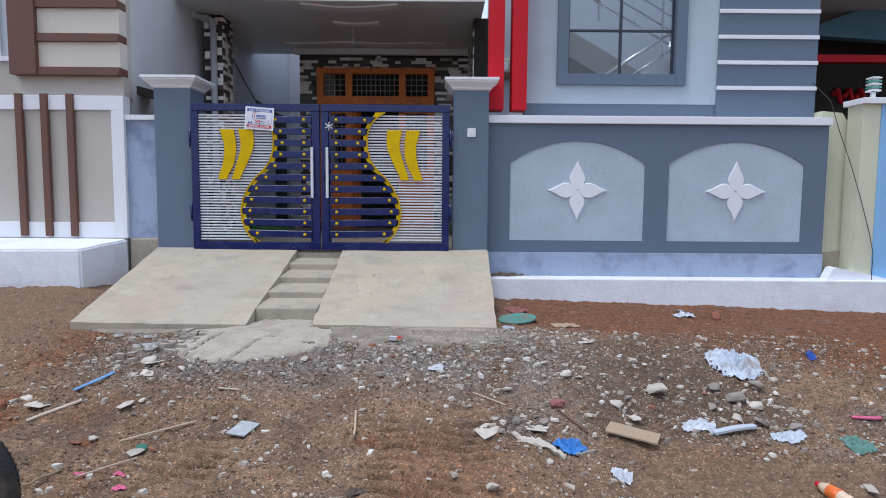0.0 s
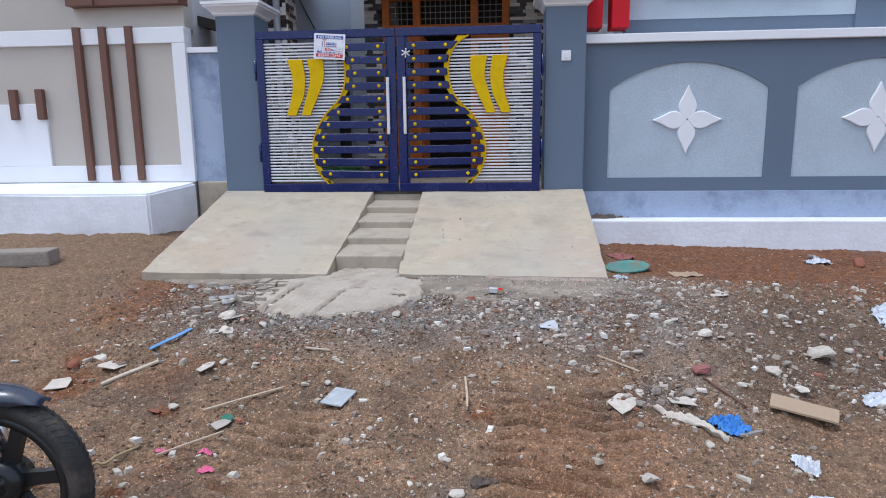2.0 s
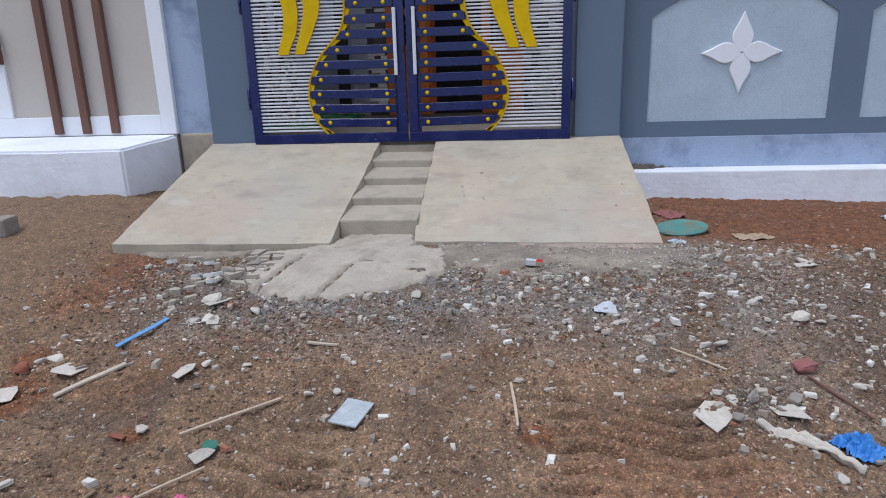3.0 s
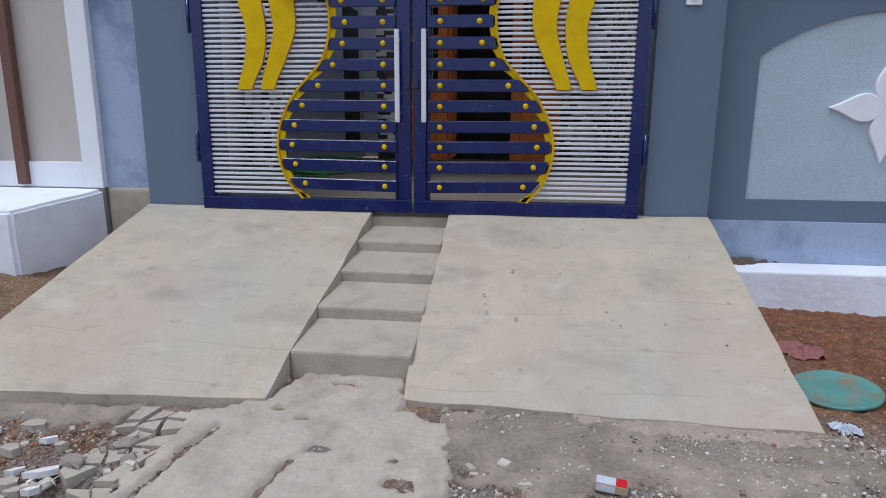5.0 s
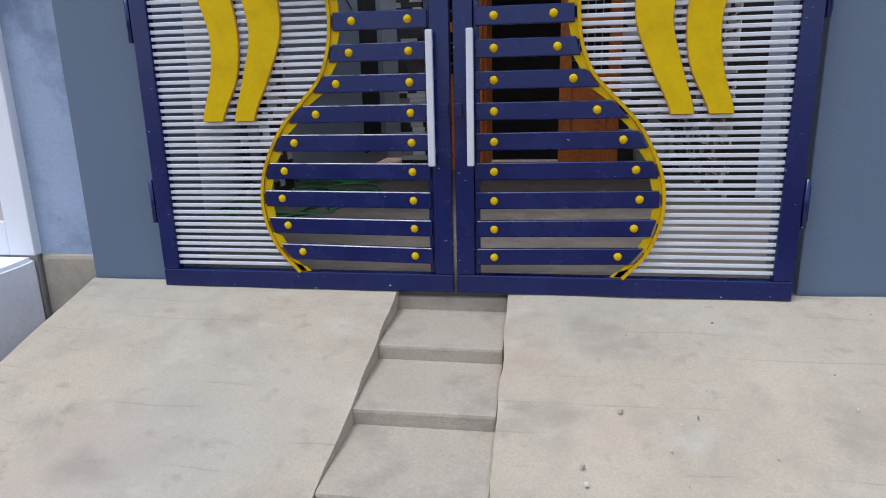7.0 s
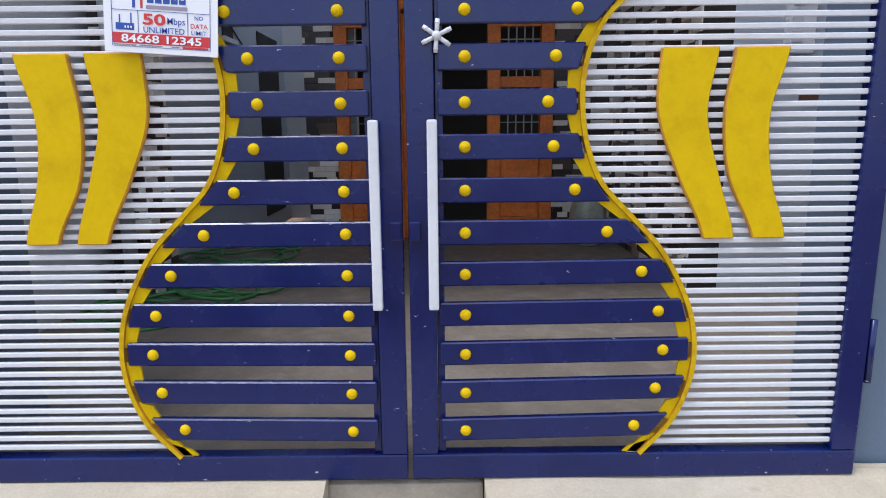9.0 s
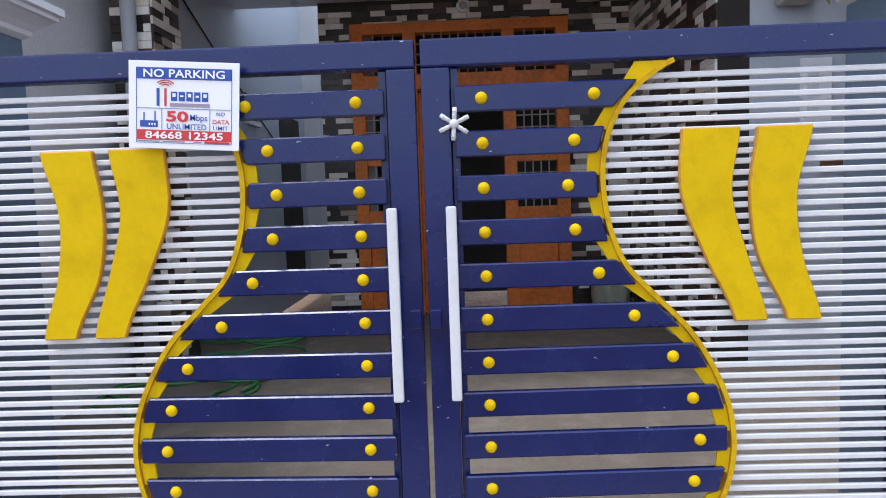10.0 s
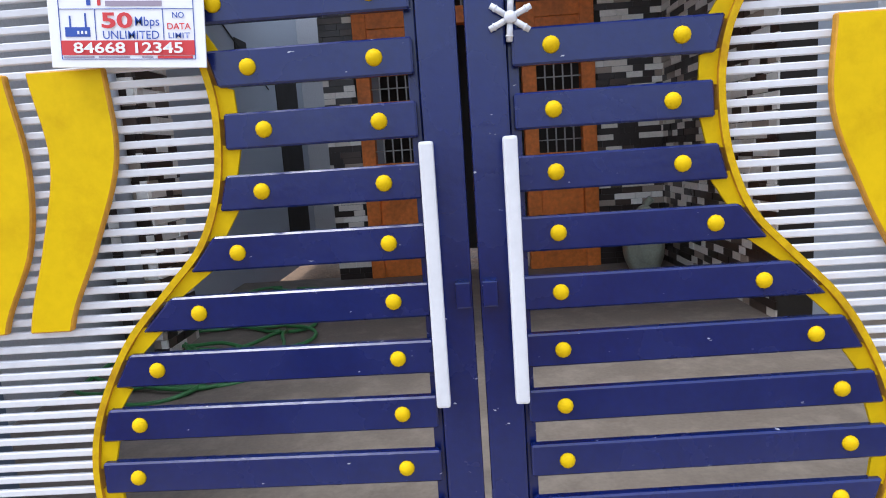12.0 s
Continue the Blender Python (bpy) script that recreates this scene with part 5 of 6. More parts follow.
for k in range(14):
    cx, cy = frng.uniform(-2.42, -2.05), frng.uniform(4.30, 4.95)
    n, r0 = frng.randint(4, 6), frng.uniform(0.02, 0.055)
    pts = [(cx + r0 * frng.uniform(0.7, 1.1) * math.cos(6.283 * i / n + k), cy + 0.8 * r0 * frng.uniform(0.7, 1.1) * math.sin(6.283 * i / n + k)) for i in range(n)]
    slab_piece("cement_fragment", pts, ground_z(cx, cy) + frng.uniform(0.015, 0.032), 0.03, M_APRON, "broken flat piece of grey cement on earth", "cement piece", "cement fragments", 0.010, (frng.uniform(-0.12, 0.12), frng.uniform(-0.12, 0.12)))
M_PLASTER = mat("white_plaster_chunk", (0.66, 0.65, 0.63), 0.8, vary=0.08, scale=14, bump=0.3, bump_scale=50)
for cx, cy, w in ((-2.18, 4.68, 0.105), (-2.29, 4.69, 0.058), (-2.52, 4.87, 0.056), (-2.28, 4.84, 0.055), (-2.16, 4.60, 0.05)):
    pts = [(cx - w * 0.5, cy - w * 0.25), (cx + w * 0.1, cy - w * 0.3), (cx + w * 0.5, cy + w * 0.05), (cx + w * 0.3, cy + w * 0.35), (cx - w * 0.2, cy + w * 0.15)]
    slab_piece("plaster_piece", pts, ground_z(cx, cy) + 0.03, 0.022, M_PLASTER, "flat white piece of broken plaster", "plaster piece", "plaster pieces", 0.012, (0.1, -0.2))

M_PALE = mat("pale_stone", (0.49, 0.44, 0.375), 0.85, vary=0.18, scale=20, bump=0.4, bump_scale=60, spread=0.2, spread_by="Random")
M_BRICK = mat("fired_brick", (0.24, 0.085, 0.05), 0.9, vary=0.2, scale=20, bump=0.5, bump_scale=60)
M_PINKSTONE = mat("reddish_stone", (0.26, 0.10, 0.09), 0.85, vary=0.2, scale=20, bump=0.4)
M_GREYST = mat("grey_rubble", (0.26, 0.225, 0.19), 0.9, vary=0.2, scale=14, bump=0.5, bump_scale=50)


def stone(x, y, w, h, material=None, label="", flat=0.55, seed=0, turn=None):
    """A broken stone: a convex lump with flat, chipped faces, half sunk in the earth."""
    rng = random.Random(seed * 7919 + int(x * 1000) * 31 + int(y * 1000))
    b = bmesh.new()
    for _ in range(14):
        a, e = rng.uniform(0, 2 * math.pi), rng.uniform(-0.7, 0.9)
        b.verts.new((w / 2 * math.cos(a) * math.cos(e) * rng.uniform(0.75, 1.1), h / 2 * math.sin(a) * math.cos(e) * rng.uniform(0.75, 1.1), w * flat * 0.5 * math.sin(e)))
    r = bmesh.ops.convex_hull(b, input=b.verts)
    bmesh.ops.delete(b, geom=list({g for g in r["geom_interior"] + r["geom_unused"] if isinstance(g, bmesh.types.BMVert)}), context="VERTS")
    bmesh.ops.bevel(b, geom=b.edges[:], offset=w * 0.04, segments=1, affect="EDGES")
    ang = rng.uniform(0, math.pi) if turn is None else turn
    m = pose(x, y, ground_z(x, y) + w * flat * 0.22, rng.uniform(-12, 12), rng.uniform(-12, 12), math.degrees(ang))
    bmesh.ops.transform(b, matrix=m, verts=b.verts)
    return tagged(bm_obj("stone", b, material or M_PALE), label or "pale broken stone lying on bare earth", "stone", "loose stones")


for i, (x, y, w) in enumerate(((-1.21, 3.24, 0.07), (-1.67, 3.83, 0.06), (-1.84, 3.81, 0.06), (-1.92, 3.78, 0.08), (-1.22, 3.65, 0.05), (-1.34, 3.65, 0.06), (-0.99, 4.47, 0.10), (-0.93, 3.28, 0.04),
                               (-0.88, 2.87, 0.05), (-0.69, 2.88, 0.04), (-1.40, 3.20, 0.035), (-1.92, 3.39, 0.07), (1.36, 4.46, 0.09), (0.84, 4.24, 0.12), (0.93, 4.23, 0.06), (0.72, 4.41, 0.07),
                               (0.12, 4.03, 0.06), (0.18, 4.20, 0.05), (0.42, 4.03, 0.09), (0.62, 4.16, 0.05), (1.11, 4.84, 0.10), (1.93, 4.73, 0.08), (1.41, 4.08, 0.17), (1.59, 4.14, 0.08),
                               (1.11, 3.95, 0.10), (0.90, 3.82, 0.09), (1.18, 3.78, 0.10), (1.14, 3.69, 0.06), (0.16, 3.55, 0.06), (0.58, 3.27, 0.05), (0.78, 3.22, 0.035), (2.02, 3.97, 0.13),
                               (0.26, 2.95, 0.10), (-0.50, 2.83, 0.08), (-0.56, 3.04, 0.05), (-0.38, 3.05, 0.05), (-2.70, 3.90, 0.09), (-2.60, 3.88, 0.09), (-2.16, 4.64, 0.10), (-2.06, 4.38, 0.14),
                               (-1.80, 4.30, 0.10), (-2.00, 4.18, 0.09), (-2.08, 4.20, 0.08), (1.84, 3.85, 0.10), (2.22, 3.19, 0.09), (1.55, 4.0, 0.06), (0.36, 4.33, 0.05), (-0.3, 4.1, 0.05), (0.0, 4.22, 0.05))):
    stone(x, y, w, w * (0.6 + 0.4 * ((i * 7) % 5) / 4), seed=i)
for i, (x, y, w) in enumerate(((1.91, 4.04, 0.17), (1.80, 4.12, 0.12), (2.10, 4.15, 0.11), (1.72, 3.95, 0.10), (2.38, 6.26, 0.12), (1.2, 4.0, 0.07), (1.98, 3.82, 0.12), (2.15, 3.75, 0.10), (1.5, 4.25, 0.06),
                               (0.45, 3.72, 0.08), (0.35, 3.58, 0.07), (0.62, 3.72, 0.09), (-2.01, 4.87, 0.10), (-2.12, 4.74, 0.12), (-1.95, 4.78, 0.08))):
    stone(x, y, w, w * 0.8, M_GREYST, "grey lump of rubble half sunk in earth", 0.7, 50 + i)
stone(0.73, 3.91, 0.13, 0.10, M_PINKSTONE, "dull red broken stone on bare earth", 0.5, 90)
stone(-2.72, 3.80, 0.10, 0.08, M_BRICK, "small red brick stub standing on earth", 1.1, 91)
stone(-1.94, 4.33, 0.07, 0.05, M_BRICK, "red brick chip among the rubble", 0.6, 92)
stone(2.62, 6.02, 0.16, 0.11, M_BRICK, "brown brick piece beside the plinth", 0.7, 93)
stone(-2.0, 3.36, 0.12, 0.07, M_BRICK, "crumbled red brick dust lump", 0.2, 94)
stone(-1.60, 2.72, 0.12, 0.08, M_BRICK, "broken red brick chip on the earth", 0.3, 95)
blk = box(-0.24, 0.24, -0.10, 0.10, 0, 0.13, 0.02)
bmesh.ops.transform(blk, matrix=pose(-4.14, 5.30, ground_z(-4.14, 5.30) - 0.01, 0, 0, 12), verts=blk.verts)
tagged(bm_obj("stone_block", blk, M_GREYST), "weathered grey stone block on dry earth", "block")


def stick(name, p, q, w, h, material, label, category, lift=0.008):
    """A flat lath or stick lying between two points of the ground."""
    a = Vector((*p, ground_z(*p) + lift))
    c = Vector((*q, ground_z(*q) + lift))
    d = c - a
    b = bmesh.new()
    n = 6
    u = d.normalized()
    sdir = u.cross(Vector((0, 0, 1))).normalized()
    up = sdir.cross(u)
    rows = []
    for i in range(n + 1):
        s = i / n
        o = a + d * s + sdir * (w * 0.15 * math.sin(5 * s + p[0] * 9))
        ww, hh = w * (1 - 0.15 * abs(2 * s - 1)), h
        rows.append([b.verts.new(o + sdir * sx * ww / 2 + up * sz) for sx, sz in ((-1, 0), (1, 0), (1, hh), (-1, hh))])
    for i in range(n):
        for k in range(4):
            b.faces.new((rows[i][k], rows[i][(k + 1) % 4], rows[i + 1][(k + 1) % 4], rows[i + 1][k]))
    b.faces.new(rows[0])
    b.faces.new(rows[-1][::-1])
    bmesh.ops.recalc_face_normals(b, faces=b.faces)
    bmesh.ops.bevel(b, geom=b.edges[:], offset=min(w, h) * 0.15, segments=1, affect="EDGES")
    return tagged(bm_obj(name, b, material), label, category)


M_BLUEPL = mat("blue_plastic", (0.05, 0.21, 0.55), 0.4, vary=0.1, bump=0.05)
M_BLUESTRIP = mat("faded_blue_plastic", (0.12, 0.27, 0.50), 0.5, vary=0.15, bump=0.05)
M_LATH = mat("dry_wood", (0.46, 0.36, 0.26), 0.8, vary=0.2, scale=12, bump=0.2)
M_PLANKW = mat("weathered_white_wood", (0.46, 0.38, 0.295), 0.8, vary=0.15, scale=12, bump=0.2)
M_CARD = mat("brown_cardboard", (0.37, 0.27, 0.18), 0.85, vary=0.1, bump=0.1)
M_FILM = mat("white_plastic_film", (0.52, 0.55, 0.60), 0.35, vary=0.15, scale=12, bump=0.3, bump_scale=25, dirt=(0.35, 0.30, 0.26), dirt_amount=0.6, dirt_scale=9)
M_PINK = mat("pink_plastic", (0.62, 0.12, 0.24), 0.5, vary=0.1, bump=0.1)
M_TEAL = mat("faded_green_cloth", (0.10, 0.22, 0.18), 0.8, vary=0.2, scale=8, bump=0.3, dirt=(0.25, 0.2, 0.15), dirt_amount=0.6, dirt_scale=7)
M_STRAW = mat("dry_straw", (0.33, 0.25, 0.14), 0.85, vary=0.2, bump=0.1)
M_SHEET = mat("pale_blue_sheet", (0.48, 0.54, 0.62), 0.4, vary=0.12, scale=9, bump=0.3, bump_scale=25, dirt=(0.26, 0.17, 0.11), dirt_amount=1.0, dirt_scale=5)
stick("plastic_strip", (-2.33, 3.93), (-2.20, 4.17), 0.035, 0.006, M_BLUESTRIP, "bright blue plastic strip lying on earth", "strip")
stick("wooden_lath", (-2.42, 3.60), (-2.21, 3.80), 0.032, 0.012, M_PLANKW, "whitish broken wooden lath on the ground", "lath")
stick("wooden_stick", (-1.76, 3.37), (-1.45, 3.62), 0.014, 0.010, M_LATH, "thin pale wooden stick on the ground", "stick")
stick("twig", (-0.51, 3.68), (-0.49, 3.45), 0.012, 0.01, M_LATH, "short dry twig on bare earth", "twig")
stick("twig", (-1.78, 2.97), (-1.58, 3.19), 0.010, 0.009, M_LATH, "thin crooked dry twig on earth", "twig")
stick("twig", (0.20, 4.02), (0.40, 3.88), 0.010, 0.009, M_LATH, "thin dry twig among gravel", "twig")
stick("twig", (0.72, 3.86), (0.86, 3.62), 0.012, 0.009, M_BROWN, "dark dry twig beside the red stone", "twig")
stick("metal_rod", (0.74, 3.38), (0.85, 3.40), 0.018, 0.014, M_IRON, "short grey metal rod on the ground", "rod")
slab_piece("cardboard_strip", [(0.955, 3.60), (1.225, 3.495), (1.285, 3.615), (1.015, 3.725)], ground_z(1.1, 3.6) + 0.035, 0.010, M_CARD, "flat brown cardboard strip on the ground", "cardboard", "", 0.004, (-0.08, 0.12))
stick("wooden_splinter", (-1.44, 3.99), (-1.30, 3.985), 0.018, 0.010, M_PLANKW, "short pale wood splinter on grey gravel", "splinter")
stick("plastic_strip", (2.58, 3.89), (2.74, 3.85), 0.035, 0.010, M_PINK, "faded pink plastic strip on red earth", "strip")
stick("plastic_strip", (1.62, 3.68), (1.90, 3.75), 0.05, 0.02, M_PORCHWALL, "crumpled grey-blue plastic strip on earth", "strip")


def crumple(name, x, y, w, d, h, material, label, category, seed=1, n=20):
    """A crumpled sheet lying on the ground, with folds and a ragged edge."""
    b = bmesh.new()
    grid = {}
    for j in range(n + 1):
        for i in range(n + 1):
            u, v = i / n - 0.5, j / n - 0.5
            r = math.hypot(u, v) * 2
            k = 1 + 0.22 * noise.noise((math.atan2(v, u) * 1.5, seed, 3))
            px, py = x + u * w * k, y + v * d * k
            fold = abs(noise.noise((u * 5, v * 5, seed))) + 0.5 * abs(noise.noise((u * 11, v * 11, seed + 4))) + 0.3 * abs(noise.noise((u * 23, v * 23, seed + 8)))
            grid[i, j] = b.verts.new((px, py, ground_z(px, py) + 0.004 + h * fold * max(0.15, 1 - 0.75 * r)))
    for j in range(n):
        for i in range(n):
            if math.hypot((i + 0.5) / n - 0.5, (j + 0.5) / n - 0.5) < 0.53 + 0.09 * noise.noise((i * 0.9, j * 0.9, seed)):
                b.faces.new((grid[i, j], grid[i + 1, j], grid[i + 1, j + 1], grid[i, j + 1]))
    bmesh.ops.delete(b, geom=[v for v in b.verts if not v.link_faces], context="VERTS")
    ob = bm_obj(name, b, material)
    md = ob.modifiers.new("thick", "SOLIDIFY")
    md.thickness = 0.002
    return tagged(ob, label, category)


def sheet_scrap(x, y, w, d, material, label, seed):
    """A torn flat scrap with straight, uneven edges, slightly lifted at one side."""
    rng = random.Random(seed)
    turn = rng.uniform(0, 3.1)
    pts = []
    for u, v in ((-0.5, -0.5), (0.1, -0.55), (0.5, -0.4), (0.45, 0.2), (0.3, 0.5), (-0.35, 0.45)):
        u, v = u * w * rng.uniform(0.75, 1.1), v * d * rng.uniform(0.75, 1.1)
        pts.append((x + u * math.cos(turn) - v * math.sin(turn), y + u * math.sin(turn) + v * math.cos(turn)))
    return slab_piece("paper_scrap", pts, ground_z(x, y) + 0.014, 0.003, material, label, "scrap", "", 0.006, (rng.uniform(-0.12, 0.12), rng.uniform(-0.12, 0.12)))


crumple("plastic_sheet", 2.07, 4.43, 0.36, 0.36, 0.13, M_SHEET, "crumpled white-blue plastic sheet with earth on it", "plastic sheet", 2, 40)
crumple("plastic_bag", 0.72, 3.45, 0.19, 0.13, 0.10, M_BLUEPL, "crumpled bright blue plastic bag", "plastic bag", 5, 30)
crumple("plastic_scrap", 0.94, 3.18, 0.11, 0.10, 0.05, M_FILM, "crumpled white-blue plastic scrap", "plastic scrap", 6, 12)
crumple("plastic_scrap", 1.56, 3.74, 0.20, 0.12, 0.06, M_FILM, "torn white plastic scrap on rubble", "plastic scrap", 7, 14)
crumple("plastic_scrap", 2.45, 3.62, 0.18, 0.14, 0.06, M_TEAL, "torn teal plastic scrap on earth", "plastic scrap", 8, 14)
crumple("clear_bag", 2.36, 6.14, 0.20, 0.16, 0.12, M_FILM, "small clear plastic bag by the plinth", "plastic bag", 10, 14)
sheet_scrap(-0.05, 4.31, 0.16, 0.12, M_FILM, "flattened pale plastic scrap among gravel", 11)
sheet_scrap(0.55, 3.64, 0.14, 0.13, M_PALE, "flat pale paper scrap on grey rubble", 12)
sheet_scrap(0.27, 3.62, 0.22, 0.14, M_PALE, "flat torn pale sheet on grey rubble", 13)
sheet_scrap(-2.67, 3.62, 0.12, 0.13, M_PALE, "torn cream paper scrap on earth", 14)
sheet_scrap(-2.46, 3.78, 0.18, 0.13, M_PALE, "torn pale sheet beside the lath", 15)
sheet_scrap(-1.63, 3.26, 0.10, 0.07, M_PALE, "cream paper scrap on the ground", 16)
crumple("cloth_scrap", 1.06, 5.42, 0.24, 0.14, 0.04, M_CARD, "faded tan cloth scrap on red earth", "cloth", 17, 14)
M_DISC = mat("dusty_green_plastic", (0.085, 0.235, 0.205), 0.6, vary=0.2, scale=8, bump=0.15, dirt=(0.24, 0.125, 0.065), dirt_amount=1.0, dirt_scale=10)
disc = bmesh.new()
rings = [[disc.verts.new((r * math.cos(math.pi * k / 20), r * math.sin(math.pi * k / 20), z + 0.004 * noise.noise((r * 9 * math.cos(k / 6), r * 9 * math.sin(k / 6), 3)))) for k in range(40)]
         for r, z in ((0.150, 0.0), (0.168, 0.004), (0.170, 0.016), (0.160, 0.019), (0.152, 0.012), (0.08, 0.010), (0.02, 0.012))]
for p, q in zip(rings, rings[1:]):
    for k in range(40):
        disc.faces.new((p[k], p[(k + 1) % 40], q[(k + 1) % 40], q[k])).smooth = True
disc.faces.new(rings[-1])
disc.faces.new(rings[0][::-1])
bmesh.ops.transform(disc, matrix=pose(0.67, 5.62, ground_z(0.67, 5.62) + 0.012, 4, -5, 0), verts=disc.verts)
tagged(bm_obj("plastic_disc", disc, M_DISC), "dusty green plastic disc lying beside the ramp", "plastic disc")
crumple("cloth_scrap", 0.72, 6.12, 0.24, 0.22, 0.06, M_PINKSTONE, "dull red cloth scrap between ramp and plinth", "cloth", 27, 18)
crumple("plastic_scrap", 0.56, 5.30, 0.11, 0.10, 0.06, M_SHEET, "crumpled blue-white plastic scrap by the ramp", "plastic scrap", 28, 18)
crumple("plastic_scrap", 2.08, 3.69, 0.20, 0.10, 0.04, M_PORCHWALL, "flattened grey-blue plastic scrap on rubble", "plastic scrap", 29, 16)
crumple("plastic_scrap", 0.89, 2.94, 0.09, 0.08, 0.04, M_FILM, "clear crumpled plastic scrap on sand", "plastic scrap", 30, 14)
crumple("plastic_scrap", 0.72, 2.89, 0.13, 0.08, 0.04, M_FILM, "torn clear plastic scrap on sand", "plastic scrap", 31, 16)
crumple("dead_leaf", -0.40, 2.91, 0.11, 0.06, 0.04, M_SOIL, "curled dark dead leaf on earth", "leaf", 32, 12)
for k, (x, y, w, d) in enumerate(((-1.92, 3.75, 0.14, 0.06), (-2.02, 4.36, 0.20, 0.06), (-1.97, 4.16, 0.13, 0.07), (1.09, 4.78, 0.12, 0.07), (2.21, 3.15, 0.11, 0.05), (-1.73, 2.67, 0.10, 0.05))):
    sheet_scrap(x, y, w, d, M_PALE, "flat pale broken sheet lying on earth", 40 + k)
carton = thing("small_carton", "small grey and red carton on the mortar skim", "carton")
carton.matrix_world = pose(-0.36, 4.79, ground_z(-0.36, 4.79) + 0.018, 2, 3, -10)
part("body", box(-0.05, 0.05, -0.022, 0.022, 0, 0.028, 0.003), M_CARD, carton)
part("front_print", box(-0.046, 0.012, -0.0235, -0.0225, 0.003, 0.025), M_FILM, carton, "pale printed face")
part("top_print", box(-0.046, 0.012, -0.020, 0.020, 0.0285, 0.0295), M_FILM, carton, "pale printed face")
part("red_label", box(0.013, 0.046, -0.020, 0.020, 0.0285, 0.0297), M_RED, carton, "red label")


def bottle(x, y, turn):
    """A drink bottle lying on its side, with cap and label band."""
    M_CLEAR = mat("clear_bottle_plastic", (0.66, 0.50, 0.36), 0.2, vary=0.1, bump=0.1, bump_scale=30)
    M_LABEL = mat("orange_label", (0.72, 0.16, 0.03), 0.45, vary=0.3, scale=25, bump=0.1)
    bot = thing("drink_bottle", "small plastic drink bottle with orange label and red cap", "bottle")
    bot.matrix_world = pose(x, y, ground_z(x, y) + 0.032, 0, 0, turn)

    def turned(profile):
        b = bmesh.new()
        rows = [[b.verts.new((r * math.cos(math.pi * k / 10), u, r * math.sin(math.pi * k / 10))) for k in range(20)] for r, u in profile]
        for p, q in zip(rows, rows[1:]):
            for k in range(20):
                b.faces.new((p[k], p[(k + 1) % 20], q[(k + 1) % 20], q[k])).smooth = True
        b.faces.new(rows[0][::-1])
        b.faces.new(rows[-1])
        return b

    part("body", turned(((0.020, -0.110), (0.028, -0.106), (0.032, -0.095), (0.030, -0.07), (0.033, -0.06), (0.033, 0.03), (0.029, 0.055), (0.017, 0.085), (0.012, 0.092))), M_CLEAR, bot, "clear orange-tinted plastic")
    part("label", turned(((0.0335, -0.045), (0.0345, -0.044), (0.0345, 0.024), (0.0335, 0.025))), M_LABEL, bot, "orange printed label")
    part("cap", turned(((0.014, 0.092), (0.0145, 0.093), (0.0145, 0.109), (0.012, 0.112))), M_RED, bot, "red screw cap")


bottle(1.99, 3.10, 12)
crumple("small_ball", 2.71, 4.58, 0.07, 0.07, 0.07, M_SIGNBLUE, "small dark blue plastic scrap", "plastic scrap", 19, 10)
for k, (x, y) in enumerate(((-1.77, 3.02), (-1.60, 3.04), (-1.53, 2.90))):
    crumple("pink_scrap", x, y, 0.065, 0.04, 0.03, M_PINK, "small bright pink plastic scrap on earth", "plastic scrap", 20 + k, 8)
lid = bmesh.new()
bmesh.ops.create_circle(lid, cap_ends=True, segments=20, radius=0.028)
r = bmesh.ops.extrude_face_region(lid, geom=lid.faces[:])
for v in r["geom"]:
    if isinstance(v, bmesh.types.BMVert):
        v.co.z += 0.014
bmesh.ops.transform(lid, matrix=pose(-1.62, 3.32, ground_z(-1.62, 3.32) + 0.008, 12, 8, 0), verts=lid.verts)
M_LID = mat("dark_green_plastic", (0.03, 0.15, 0.10), 0.4, vary=0.2, scale=40, bump=0.1)
tagged(bm_obj("bottle_lid", lid, M_LID), "small green plastic lid on the ground", "lid")

tilep = box(-0.058, 0.058, -0.084, 0.084, 0, 0.008, 0.002)
bmesh.ops.transform(tilep, matrix=pose(-1.13, 3.51, ground_z(-1.13, 3.51) + 0.016, 4, 3, -14), verts=tilep.verts)
M_TILEP = mat("marbled_tile", (0.42, 0.45, 0.47), 0.25, vary=0.12, scale=14, bump=0.05, dirt=(0.2, 0.2, 0.2), dirt_amount=0.7, dirt_scale=12)
tagged(bm_obj("floor_tile_piece", tilep, M_TILEP), "broken marbled grey floor tile on earth", "tile")
rag = thing("cloth_rag", "twisted long whitish rag across the rubble", "rag")
b = bmesh.new()
rows = []
for i in range(31):
    t = i / 30
    px, py = 0.41 + 0.26 * t, 3.56 - 0.25 * t + 0.03 * math.sin(3.1 * t)
    w = 0.021 * (0.7 + 0.6 * math.sin(math.pi * t) + 0.3 * noise.noise((t * 6, 2.0, 1.0)))
    row = []
    for k in range(9):
        u = k / 8 - 0.5
        row.append(b.verts.new((px + 0.7 * u * w * 2, py + 0.7 * u * w * 2, ground_z(px, py) + 0.016 + 0.016 * math.sin(9 * u + 7 * t) + 0.008 * noise.noise((t * 12, u * 6, 5.0)))))
    rows.append(row)
for p, q in zip(rows, rows[1:]):
    for k in range(8):
        b.faces.new((p[k], p[k + 1], q[k + 1], q[k])).smooth = True
strip = part("strip", b, M_PALE, rag)
strip.modifiers.new("thick", "SOLIDIFY").thickness = 0.003
vine = thing("dry_vine", "curled dry straw stalk on the ground", "straw")
